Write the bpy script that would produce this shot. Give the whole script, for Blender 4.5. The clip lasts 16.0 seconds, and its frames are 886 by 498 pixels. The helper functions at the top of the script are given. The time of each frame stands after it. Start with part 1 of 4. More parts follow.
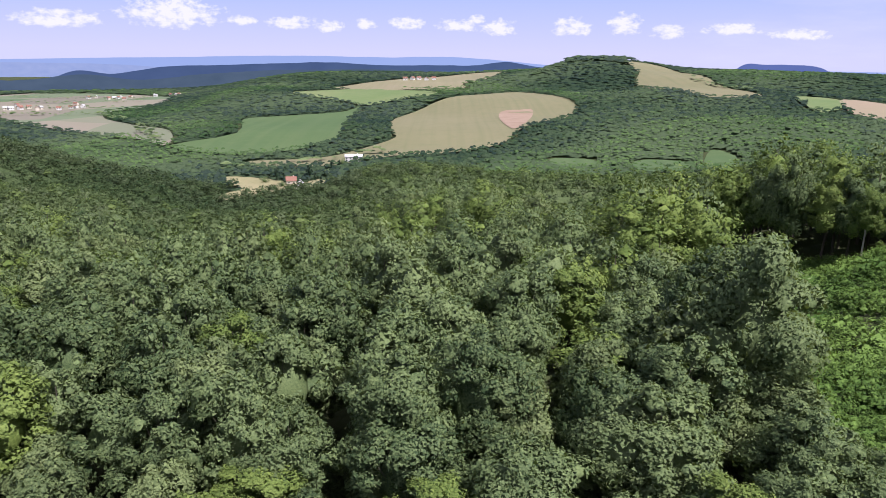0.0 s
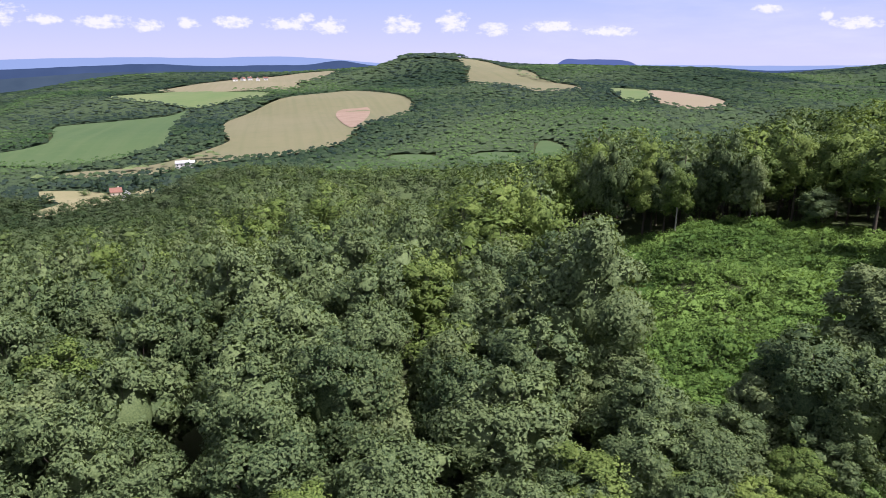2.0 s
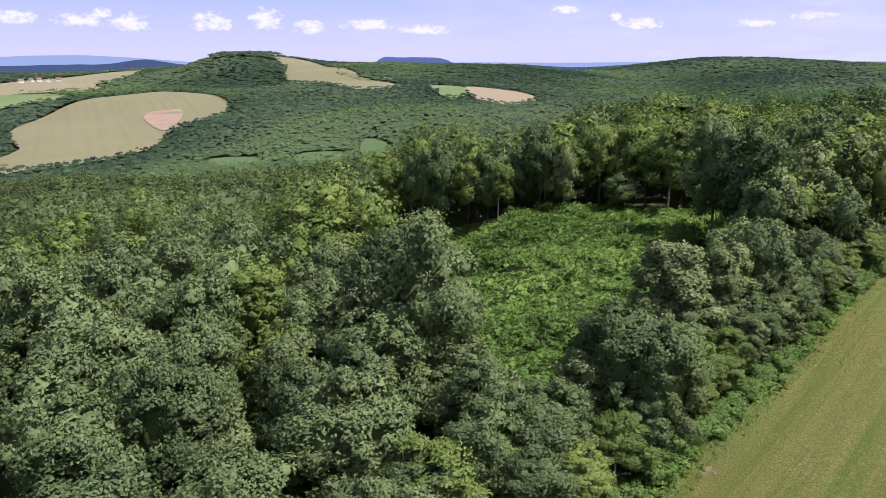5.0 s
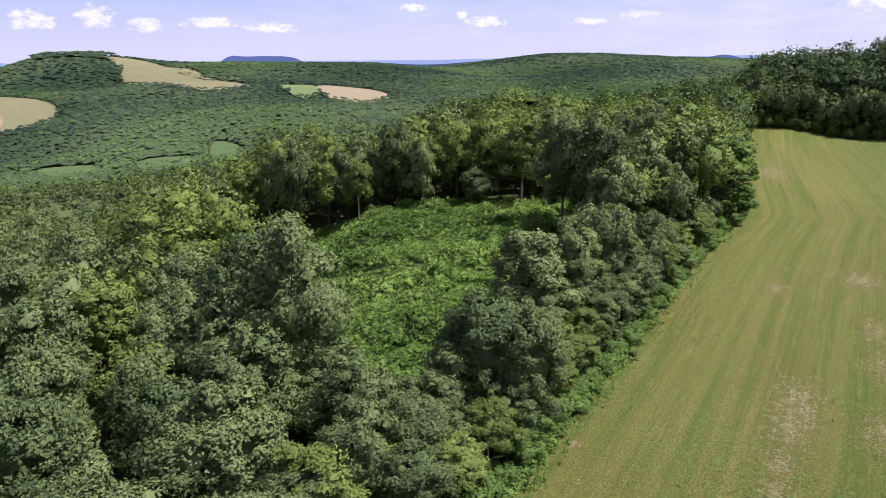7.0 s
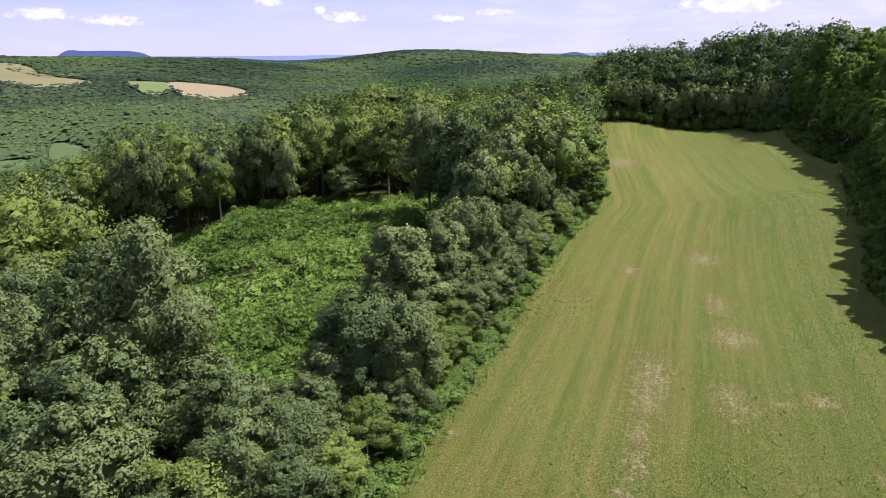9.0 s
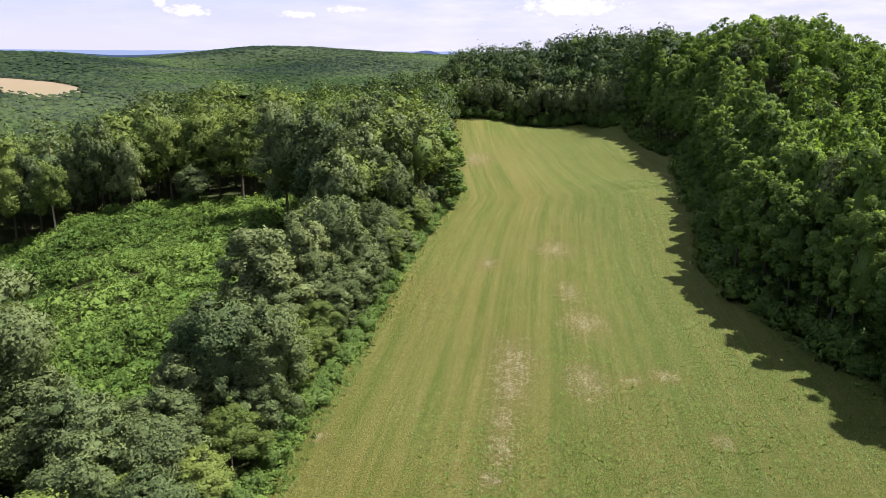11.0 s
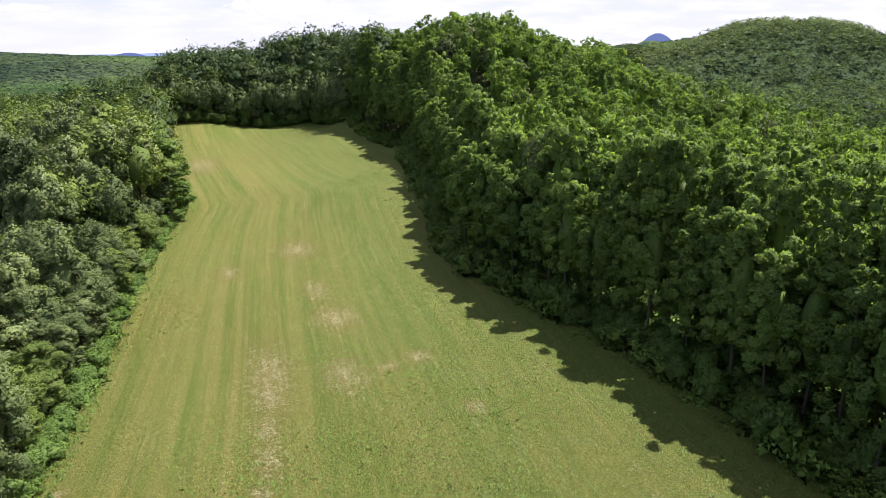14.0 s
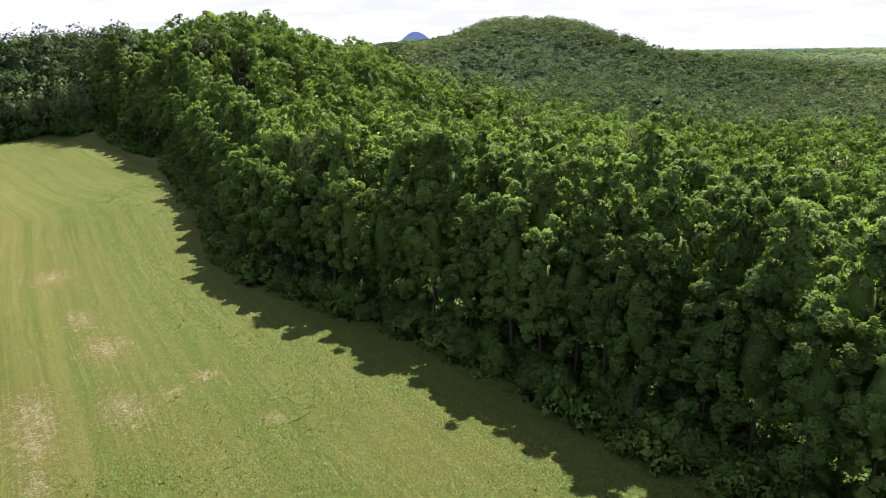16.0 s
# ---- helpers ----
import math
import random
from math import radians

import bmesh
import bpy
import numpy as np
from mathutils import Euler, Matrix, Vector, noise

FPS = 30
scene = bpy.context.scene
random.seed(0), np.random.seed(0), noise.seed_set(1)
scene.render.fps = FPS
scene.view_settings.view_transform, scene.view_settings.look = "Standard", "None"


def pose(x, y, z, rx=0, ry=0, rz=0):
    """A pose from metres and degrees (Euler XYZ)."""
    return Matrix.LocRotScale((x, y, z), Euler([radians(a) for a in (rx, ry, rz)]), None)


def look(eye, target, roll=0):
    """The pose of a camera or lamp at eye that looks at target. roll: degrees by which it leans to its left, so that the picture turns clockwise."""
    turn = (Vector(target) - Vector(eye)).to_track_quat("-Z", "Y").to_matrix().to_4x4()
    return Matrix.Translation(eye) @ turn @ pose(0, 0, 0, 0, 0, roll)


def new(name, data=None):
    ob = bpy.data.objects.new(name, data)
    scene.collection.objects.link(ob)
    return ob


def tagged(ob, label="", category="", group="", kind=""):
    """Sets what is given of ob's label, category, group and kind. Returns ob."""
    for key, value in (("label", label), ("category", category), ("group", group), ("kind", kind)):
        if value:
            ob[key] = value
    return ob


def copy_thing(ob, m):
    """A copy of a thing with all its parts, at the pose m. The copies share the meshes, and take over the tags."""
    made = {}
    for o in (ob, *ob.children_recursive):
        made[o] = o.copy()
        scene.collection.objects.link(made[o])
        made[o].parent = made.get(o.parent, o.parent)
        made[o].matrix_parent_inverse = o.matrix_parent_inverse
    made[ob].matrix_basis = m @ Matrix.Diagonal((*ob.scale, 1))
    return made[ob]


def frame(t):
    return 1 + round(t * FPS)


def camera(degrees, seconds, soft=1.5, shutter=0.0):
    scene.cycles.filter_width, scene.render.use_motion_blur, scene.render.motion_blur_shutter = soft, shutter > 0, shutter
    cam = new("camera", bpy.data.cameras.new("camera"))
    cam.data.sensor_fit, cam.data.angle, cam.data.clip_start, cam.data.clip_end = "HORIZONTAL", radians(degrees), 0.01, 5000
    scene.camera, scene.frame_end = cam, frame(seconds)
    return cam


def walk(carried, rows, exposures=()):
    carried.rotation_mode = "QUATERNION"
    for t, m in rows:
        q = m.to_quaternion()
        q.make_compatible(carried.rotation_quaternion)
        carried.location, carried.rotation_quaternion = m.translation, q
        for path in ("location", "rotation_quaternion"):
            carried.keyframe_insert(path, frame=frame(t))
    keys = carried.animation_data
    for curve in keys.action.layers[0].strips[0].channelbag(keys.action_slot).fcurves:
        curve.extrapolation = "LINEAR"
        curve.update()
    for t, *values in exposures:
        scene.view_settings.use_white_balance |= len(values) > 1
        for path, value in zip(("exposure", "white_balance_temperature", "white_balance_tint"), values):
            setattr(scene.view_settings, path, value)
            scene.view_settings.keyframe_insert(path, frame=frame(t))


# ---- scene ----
EYE = (0.0, 0.0, 24.0)


def turn(yaw, pitch, roll):
    """The pose of the hovering camera: compass turn, tilt and lean in degrees."""
    return pose(*EYE, 90 + pitch, 0, yaw) @ pose(0, 0, 0, 0, 0, roll)


cam = camera(65.00, 16.0, soft=0.4)
walk(cam, [
    (0.0, turn(-0.00, -15.14, 0.72)),
    (0.5, turn(-2.88, -15.14, 0.55)),
    (1.0, turn(-5.84, -15.15, 0.41)),
    (1.5, turn(-9.10, -15.18, 0.13)),
    (2.0, turn(-12.97, -15.20, -0.15)),
    (2.5, turn(-16.12, -15.21, -0.34)),
    (3.0, turn(-18.44, -15.26, -0.56)),
    (5.5, turn(-30.05, -15.44, -0.35)),
    (6.0, turn(-33.07, -15.50, -0.52)),
    (6.5, turn(-35.84, -15.59, -0.75)),
    (7.0, turn(-38.93, -15.68, -0.85)),
    (7.5, turn(-41.57, -15.75, -0.94)),
    (8.0, turn(-44.77, -15.84, -1.07)),
    (10.5, turn(-58.06, -16.28, 0.61)),
    (11.0, turn(-61.87, -16.27, 0.42)),
    (11.5, turn(-65.82, -16.26, 0.19)),
    (12.0, turn(-69.85, -16.28, -0.12)),
    (12.5, turn(-73.42, -16.31, -0.35)),
    (13.0, turn(-77.25, -16.35, -0.58)),
    (13.5, turn(-80.39, -16.41, -0.74)),
    (14.0, turn(-83.70, -16.49, -0.83)),
    (14.5, turn(-86.90, -16.53, -0.93)),
    (15.0, turn(-90.44, -16.62, -1.01)),
    (15.5, turn(-95.07, -16.75, -1.25)),
    (16.0, turn(-102.13, -16.91, -1.47)),
], exposures=[(0.0, 0.81, 5790, 24), (8.0, 0.88, 6110, 21), (12.5, 1.16, 6400, 16), (16.0, 1.26, 6380, 15)])

# ---- sky and sun ----
SUN_AZ, SUN_EL = 134.0, 57.0
world = bpy.data.worlds.new("sky")
scene.world = world
world.use_nodes = True


def direction(az, el):
    a, e = radians(az), radians(el)
    return Vector((math.sin(a) * math.cos(e), math.cos(a) * math.cos(e), math.sin(e)))


class Net:
    """Short hand for building a node tree."""

    def __init__(self, tree):
        self.t = tree
        tree.nodes.clear()

    def n(self, kind, **props):
        node = self.t.nodes.new(kind)
        for key, value in props.items():
            if key in node.inputs.keys():
                node.inputs[key].default_value = value
            else:
                setattr(node, key, value)
        return node

    def link(self, a, b):
        self.t.links.new(a, b)

    def math(self, op, a, b=None, c=None, clamp=False):
        node = self.t.nodes.new("ShaderNodeMath")
        node.operation, node.use_clamp = op, clamp
        for slot, value in zip(node.inputs, (a, b, c)):
            if value is None:
                continue
            if isinstance(value, (int, float)):
                slot.default_value = value
            else:
                self.link(value, slot)
        return node.outputs[0]

    def vmath(self, op, a, b):
        node = self.t.nodes.new("ShaderNodeVectorMath")
        node.operation = op
        for slot, value in zip(node.inputs, (a, b)):
            if isinstance(value, (tuple, list, Vector)):
                slot.default_value = value
            else:
                self.link(value, slot)
        return node.outputs["Value"] if op in ("DOT_PRODUCT", "LENGTH") else node.outputs["Vector"]

    def mix(self, fac, a, b, blend="MIX"):
        node = self.t.nodes.new("ShaderNodeMix")
        node.data_type, node.blend_type = "RGBA", blend
        for slot, value in ((node.inputs[0], fac), (node.inputs[6], a), (node.inputs[7], b)):
            if isinstance(value, (int, float)):
                slot.default_value = value
            elif isinstance(value, (tuple, list)):
                slot.default_value = (*value[:3], 1)
            else:
                self.link(value, slot)
        return node.outputs[2]

    def noise(self, vector, scale, detail=4.0, rough=0.55):
        node = self.t.nodes.new("ShaderNodeTexNoise")
        node.inputs["Scale"].default_value, node.inputs["Detail"].default_value = scale, detail
        node.inputs["Roughness"].default_value = rough
        if vector is not None:
            self.link(vector, node.inputs["Vector"])
        return node.outputs["Fac"]

    def ramp(self, fac, stops):
        node = self.t.nodes.new("ShaderNodeValToRGB")
        while len(node.color_ramp.elements) < len(stops):
            node.color_ramp.elements.new(0.5)
        for el, (p, c) in zip(node.color_ramp.elements, stops):
            el.position, el.color = p, (*c, 1) if isinstance(c, (tuple, list)) else (c, c, c, 1)
        self.link(fac, node.inputs[0])
        return node.outputs[0]


def build_sky():
    k = Net(world.node_tree)
    out, bg = k.n("ShaderNodeOutputWorld"), k.n("ShaderNodeBackground", Strength=0.062)
    sky = k.n("ShaderNodeTexSky", sky_type="NISHITA", sun_disc=False, sun_elevation=radians(SUN_EL), sun_rotation=radians(SUN_AZ),
              altitude=600.0, air_density=1.1, dust_density=0.6, ozone_density=1.0)
    way = k.n("ShaderNodeTexCoord").outputs["Generated"]
    sep = k.n("ShaderNodeSeparateXYZ")
    k.link(way, sep.inputs[0])
    # pale blue haze low down, and a thin high veil that thickens towards the sun
    height = k.math("MULTIPLY", k.math("ARCSINE", sep.outputs[2]), 57.3)
    low = k.mix(k.math("DIVIDE", k.math("SUBTRACT", height, 0.6), 6.0, clamp=True), (6.5, 6.5, 7.8), (3.7, 4.9, 7.8))
    colour = k.mix(k.math("DIVIDE", k.math("SUBTRACT", height, 7.0), 16.0, clamp=True), low, sky.outputs[0])
    toward = k.vmath("DOT_PRODUCT", way, direction(SUN_AZ, 8))
    flat = k.n("ShaderNodeMapping")
    flat.inputs["Scale"].default_value = (1, 1, 6)
    k.link(way, flat.inputs[0])
    veil = k.math("ADD", k.math("MULTIPLY", k.noise(flat.outputs[0], 4.0, 6.0, 0.6), 1.1), k.math("MULTIPLY", toward, 0.50))
    veil = k.math("MULTIPLY", k.math("SUBTRACT", veil, 0.36), 1.5, clamp=True)
    puffs = k.math("MULTIPLY", k.math("SUBTRACT", k.noise(flat.outputs[0], 11.0, 6.0, 0.6), 0.38), 3.0, clamp=True)
    colour = k.mix(veil, colour, k.mix(puffs, (6.3, 6.5, 7.6), (8.0, 7.9, 8.3)))
    over = k.math("MULTIPLY", k.math("DIVIDE", k.math("SUBTRACT", height, 18.0), 20.0, clamp=True), k.math("ADD", k.math("MULTIPLY", puffs, 0.5), 0.22))
    colour = k.mix(over, colour, (7.4, 7.4, 7.9))
    # rows of small cumulus low over the land
    az = k.math("ARCTAN2", sep.outputs[0], sep.outputs[1])
    el = k.math("ARCSINE", sep.outputs[2])
    flat2 = k.n("ShaderNodeCombineXYZ")
    k.link(az, flat2.inputs[0])
    k.link(k.math("MULTIPLY", el, 1.6), flat2.inputs[1])
    fine = k.noise(flat2.outputs[0], 75.0, 6.0, 0.62)
    total = None
    for a, e, w, h in CUMULUS:
        dx = k.math("DIVIDE", k.math("SUBTRACT", az, radians(a)), radians(w))
        dy = k.math("DIVIDE", k.math("SUBTRACT", el, radians(e)), radians(h))
        low = k.math("MULTIPLY", k.math("MINIMUM", dy, 0.0), 1.6)
        dy = k.math("ADD", k.math("MAXIMUM", dy, 0.0), low)
        d = k.math("ADD", k.math("MULTIPLY", dx, dx), k.math("MULTIPLY", dy, dy))
        blob = k.math("SUBTRACT", 1.0, d)
        total = blob if total is None else k.math("MAXIMUM", total, blob)
    total = k.math("ADD", total, k.math("MULTIPLY", k.math("SUBTRACT", fine, 0.52), 4.2))
    mask = k.math("MULTIPLY", k.math("ADD", total, 0.05), 1.1, clamp=True)
    colour = k.mix(k.math("MULTIPLY", mask, 0.97), colour, (9.0, 8.8, 9.1))
    k.link(colour, bg.inputs[0])
    k.link(bg.outputs[0], out.inputs[0])


# azimuth, height, half width, half height in degrees
CUMULUS = [(-20.5, 3.0, 3.6, 1.5), (-15.5, 2.7, 1.2, .5), (-12, 2.6, 2, .6), (-9, 2.4, 1.2, .6), (-6.2, 2.6, .9, .5), (-3, 2.7, 1.5, .6), (1, 2.6, 1.8, .6)]
CUMULUS += [(2.5, 3.1, .8, .4), (4.2, 2.4, 1.4, .8), (9.8, 2.5, 1.6, .9), (13.8, 2.7, 1.3, 1.0), (17, 2.2, 1.3, .7), (21.5, 2.4, 2, .6), (26, 2.0, 2, .5), (-28, 2.4, 3, .8)]
CUMULUS += [(36.9, 3.4, 1.0, .45), (42.4, 2.3, 1.7, .55), (40.6, 2.9, .5, .5), (50.5, 2.2, 1.5, .4), (54.2, 2.6, 1.6, .35), (62, 4.2, 1.5, .4), (71.5, 2.9, 4, 1.1)]
build_sky()

lamp = bpy.data.lights.new("sun", "SUN")
lamp.energy, lamp.angle, lamp.color = 5.0, radians(0.6), (1.0, 0.95, 0.87)
sun = new("sun", lamp)
sun.matrix_world = look(direction(SUN_AZ, SUN_EL) * 100, (0, 0, 0))


# ---- the lie of the land: compass bearing, distance, height of the ground ----
SPOTS = []


def spot(az, r, z):
    SPOTS.append((az, math.log(r), z))


# the plateau with the meadow, and the wood that falls away behind it
spot(0, 8, 0), spot(120, 8, 0), spot(240, 8, 0)
spot(50, 40, 0), spot(63, 110, 0), spot(70, 220, 0), spot(76, 150, 0), spot(110, 40, 0), spot(85, 80, 0)
spot(-30, 60, -4), spot(-30, 150, -17), spot(-30, 300, -38), spot(-14, 90, -10), spot(-20, 150, -23), spot(-20, 300, -53), spot(-11, 150, -22), spot(-11, 300, -52), spot(-12, 430, -69)
spot(0, 60, -3), spot(0, 150, -13), spot(0, 350, -36)
spot(10, 250, -25), spot(20, 190, -21), spot(22, 110, -9), spot(16, 300, -37), spot(17, 380, -50), spot(8, 390, -45), spot(8, 470, -62), spot(16, 470, -62), spot(23, 450, -56), spot(30, 150, -6), spot(36, 54, -1), spot(38, 110, -1), spot(46, 200, 0)
spot(46, 330, -10), spot(28, 260, -18), spot(54, 210, -4), spot(60, 270, -2)
# the wooded spur beside the valley
spot(-34, 450, -30), spot(-26, 430, -50), spot(-18, 430, -68), spot(-4, 450, -52)
# the valley and the plain
spot(-12, 570, -73), spot(0, 620, -68), spot(8, 620, -64), spot(20, 560, -54), spot(30, 600, -45), spot(40, 700, -42)
spot(-25, 700, -76), spot(-15, 700, -74), spot(-32, 1000, -80), spot(-25, 1500, -80), spot(-30, 2000, -82)
# the slopes with the fields
spot(-15, 1000, -63), spot(-8, 1000, -58), spot(0, 900, -54), spot(8, 900, -50), spot(4, 1250, -34), spot(10, 1250, -31)
spot(-12, 1500, -41), spot(0, 1700, -25), spot(-5, 2100, -15), spot(16, 900, -36), spot(25, 850, -34), spot(40, 1000, -33)
# the hills
spot(12, 1750, 30), spot(5, 1800, -5), spot(18, 1550, 2), spot(21, 1200, -18), spot(28, 1100, -24), spot(34, 1100, -28)
spot(28, 1700, 3), spot(22, 1700, 6), spot(33, 1700, 1), spot(38, 1700, -14), spot(43, 1650, -34), spot(60, 1000, -30), spot(50, 900, -42)
spot(42, 2150, -12), spot(44.5, 2150, 6), spot(47.4, 2150, 18), spot(51.4, 2150, 15), spot(54.5, 2150, 5), spot(58, 2150, -4), spot(63, 2150, -10), spot(38, 2150, -30), spot(47, 3000, -60), spot(60, 3000, -60), spot(36, 3000, -60), spot(-4, 3000, -60), spot(-14, 3000, -70), spot(-24, 3000, -80), spot(-34, 3300, -80), spot(15, 3000, -45), spot(80, 3200, -60), spot(110, 3200, -90), spot(130, 3200, -90)
# the rise behind the meadow
spot(66, 250, 8), spot(74, 250, 13.5), spot(70, 195, 0), spot(74, 212, 1), spot(78, 175, 1), spot(80, 210, 17), spot(84, 195, 19.0), spot(87, 180, 18.5), spot(82, 130, 2), spot(94, 190, 11.0), spot(100, 100, 0), spot(101, 200, 1.5)
spot(110, 120, -2), spot(122, 150, -6), spot(132, 120, -5), spot(130, 300, -12), spot(110, 280, -4)
spot(118, 600, 0), spot(108, 520, 27), spot(100, 500, 11), spot(128, 700, -9), spot(140, 900, -12), spot(88, 420, 4), spot(75, 500, -10)
# behind the path
spot(180, 100, -3), spot(180, 600, -20), spot(240, 150, -5), spot(240, 900, -30), spot(290, 300, -22), spot(300, 1200, -60), spot(150, 2500, -80), spot(220, 3000, -40), spot(290, 3000, -60)
LAND = np.array(SPOTS)


def ground_z(x, y):
    """The height of the ground: a smooth blend of the heights round about."""
    x, y = np.atleast_1d(np.asarray(x, float)), np.atleast_1d(np.asarray(y, float))
    out = np.empty(x.shape)
    for i in range(0, len(x), 20000):
        a, b = x[i:i + 20000], y[i:i + 20000]
        r = np.hypot(a, b)
        d = (np.degrees(np.arctan2(a, b))[:, None] - LAND[None, :, 0] + 180) % 360 - 180
        near = np.clip(r / 40, 0.02, 1)[:, None]
        q = (d * near / 7.5) ** 2 + ((np.log(r + 6)[:, None] - LAND[None, :, 1]) / 0.2) ** 2
        w = 1 / (q + 0.25) ** 2.5
        out[i:i + 20000] = (w * LAND[None, :, 2]).sum(1) / w.sum(1)
    return out


# outlines on the plan, in metres
MEADOW = [(-70, -14), (0, 15), (24, 24), (43, 31), (59, 37), (73, 42), (88, 47), (100, 50.5), (127, 66), (157, 82), (188, 98), (198, 83), (203, 61),
          (188, 48), (148, 25), (105, 14.5), (78, 8), (66, 1.5), (58, -5), (49, -10.5), (42, -14.5), (34, -18.5), (29, -21), (0, -37), (-70, -76)]
LEFT_EDGE = MEADOW[:11]
RIGHT_EDGE = MEADOW[12:]
CLEARING = [(24, 37), (35, 38), (48, 44), (64, 51), (82, 60), (92, 74), (90, 82), (85, 86), (73, 95), (58, 108), (46, 121), (43, 104), (38, 82), (33, 62), (27, 48)]
WHEAT = [(-53, 759), (-61, 806), (-68, 981), (-24, 1103), (62, 1237), (138, 1315), (190, 1095), (176, 967), (119, 855), (80, 776), (54, 716), (-52, 666),
         (-102, 636), (-148, 634), (-177, 634), (-186, 670), (-127, 688), (-85, 718)]
BARE = [(72, 918), (80, 1005), (108, 1017), (126, 1008), (98, 854), (76, 794)]
CLOVER = [(-304, 772), (-247, 834), (-289, 1009), (-260, 1056), (-172, 1090), (-138, 1174), (-134, 974), (-120, 797), (-140, 765), (-187, 729), (-238, 720)]
PASTURE = [(-300, 1410), (-202, 1520), (-95, 1372), (-18, 1312), (-26, 1216), (-84, 1209), (-130, 1184), (-185, 1243), (-254, 1293)]
STUBBLE = [(-251, 1605), (-142, 1672), (-69, 1835), (150, 1980), (130, 1698), (38, 1494), (36, 1410), (-95, 1372), (-202, 1520)]
HILL_FIELD = [(400, 1480), (425, 1720), (520, 1720), (490, 1420), (480, 1284), (458, 1026), (378, 975), (358, 1040), (358, 1146), (345, 1288)]
SIDE_FIELD = [(515, 1050), (557, 1010), (470, 840), (436, 840)]
TAN_FIELD = [(566, 1010), (590, 930), (552, 800), (500, 725), (450, 725), (474, 840)]
YARD = [(-180, 569), (-145, 562), (-118, 543), (-98, 565), (-87, 541), (-118, 501), (-136, 450), (-149, 451), (-148, 507), (-168, 531)]
GLADES = [[(162, 588), (184, 580), (202, 560), (172, 516), (150, 538)], [(236, 618), (245, 588), (231, 550), (212, 528), (207, 552)], [(104, 654), (136, 636), (127, 594), (96, 614)]]
PLAIN = [(-1194, 1905), (-965, 2031), (-694, 1788), (-625, 1512), (-626, 1287), (-438, 996), (-341, 870), (-311, 772), (-426, 898), (-614, 1050), (-754, 1193)]
OPEN_LAND = [WHEAT, CLOVER, PASTURE, STUBBLE, HILL_FIELD, SIDE_FIELD, TAN_FIELD, YARD, PLAIN, *GLADES]


def inside(poly, x, y):
    p = np.array(poly, float)
    hit = np.zeros(x.shape, bool)
    for (ax, ay), (bx, by) in zip(p, np.roll(p, -1, 0)):
        cross = (ay > y) != (by > y)
        hit ^= cross & (x < (bx - ax) * (y - ay) / (by - ay + 1e-12) + ax)
    return hit


def edge_distance(line, x, y, closed=False):
    p = np.array(line, float)
    pairs = list(zip(p[:-1], p[1:])) + ([(p[-1], p[0])] if closed else [])
    best = np.full(x.shape, 1e9)
    for a, b in pairs:
        d = b - a
        s = np.clip(((x - a[0]) * d[0] + (y - a[1]) * d[1]) / (d @ d), 0, 1)
        best = np.minimum(best, np.hypot(x - a[0] - s * d[0], y - a[1] - s * d[1]))
    return best


# ---- materials ----
def material(name, rough=0.9):
    m = bpy.data.materials.new(name)
    m.use_nodes = True
    k = Net(m.node_tree)
    out, bsdf = k.n("ShaderNodeOutputMaterial"), k.n("ShaderNodeBsdfPrincipled", Roughness=rough)
    bsdf.inputs["Specular IOR Level"].default_value = 0.08
    k.link(bsdf.outputs[0], out.inputs[0])
    return m, k, bsdf, out


def place(k):
    return k.n("ShaderNodeNewGeometry").outputs["Position"]


def foliage(name, dark, light, source, through_light=0.16, gloss=None):
    """Leaves: two greens mixed by tree, by leaf and in patches, with light coming through the blade."""
    m = bpy.data.materials.new(name)
    m.use_nodes = True
    k = Net(m.node_tree)
    out = k.n("ShaderNodeOutputMaterial")
    if source == "object":
        tree = k.n("ShaderNodeObjectInfo").outputs["Random"]
    else:
        tree = k.n("ShaderNodeAttribute", attribute_name="tint").outputs["Fac"]
    leaf = k.n("ShaderNodeNewGeometry").outputs["Random Per Island"]
    p = place(k)
    patch, fine = k.noise(p, 0.5, 3.0), k.noise(p, 8.0, 4.0, 0.75)
    f = k.math("ADD", k.math("MULTIPLY", tree, 0.52), k.math("MULTIPLY", leaf, 0.62))
    f = k.math("ADD", f, k.math("MULTIPLY", k.math("SUBTRACT", patch, 0.5), 0.5))
    f = k.math("ADD", f, k.math("MULTIPLY", k.math("SUBTRACT", fine, 0.5), 2.4), clamp=True)
    colour = k.mix(f, dark, light)
    bsdf = k.n("ShaderNodeBsdfPrincipled", Roughness=0.5)
    bsdf.inputs["Specular IOR Level"].default_value = gloss if gloss is not None else 0.08 if source == "object" else 0.05
    k.link(colour, bsdf.inputs["Base Color"])
    bump = k.n("ShaderNodeBump", Strength=0.4, Distance=0.12)
    k.link(fine, bump.inputs["Height"])
    k.link(bump.outputs[0], bsdf.inputs["Normal"])
    trans = k.n("ShaderNodeBsdfTranslucent")
    k.link(k.mix(1.0, colour, (1.2, 1.2, 0.5), "MULTIPLY"), trans.inputs[0])
    mixer = k.n("ShaderNodeMixShader", Fac=through_light)
    k.link(bsdf.outputs[0], mixer.inputs[1])
    k.link(trans.outputs[0], mixer.inputs[2])
    k.link(mixer.outputs[0], out.inputs[0])
    return m


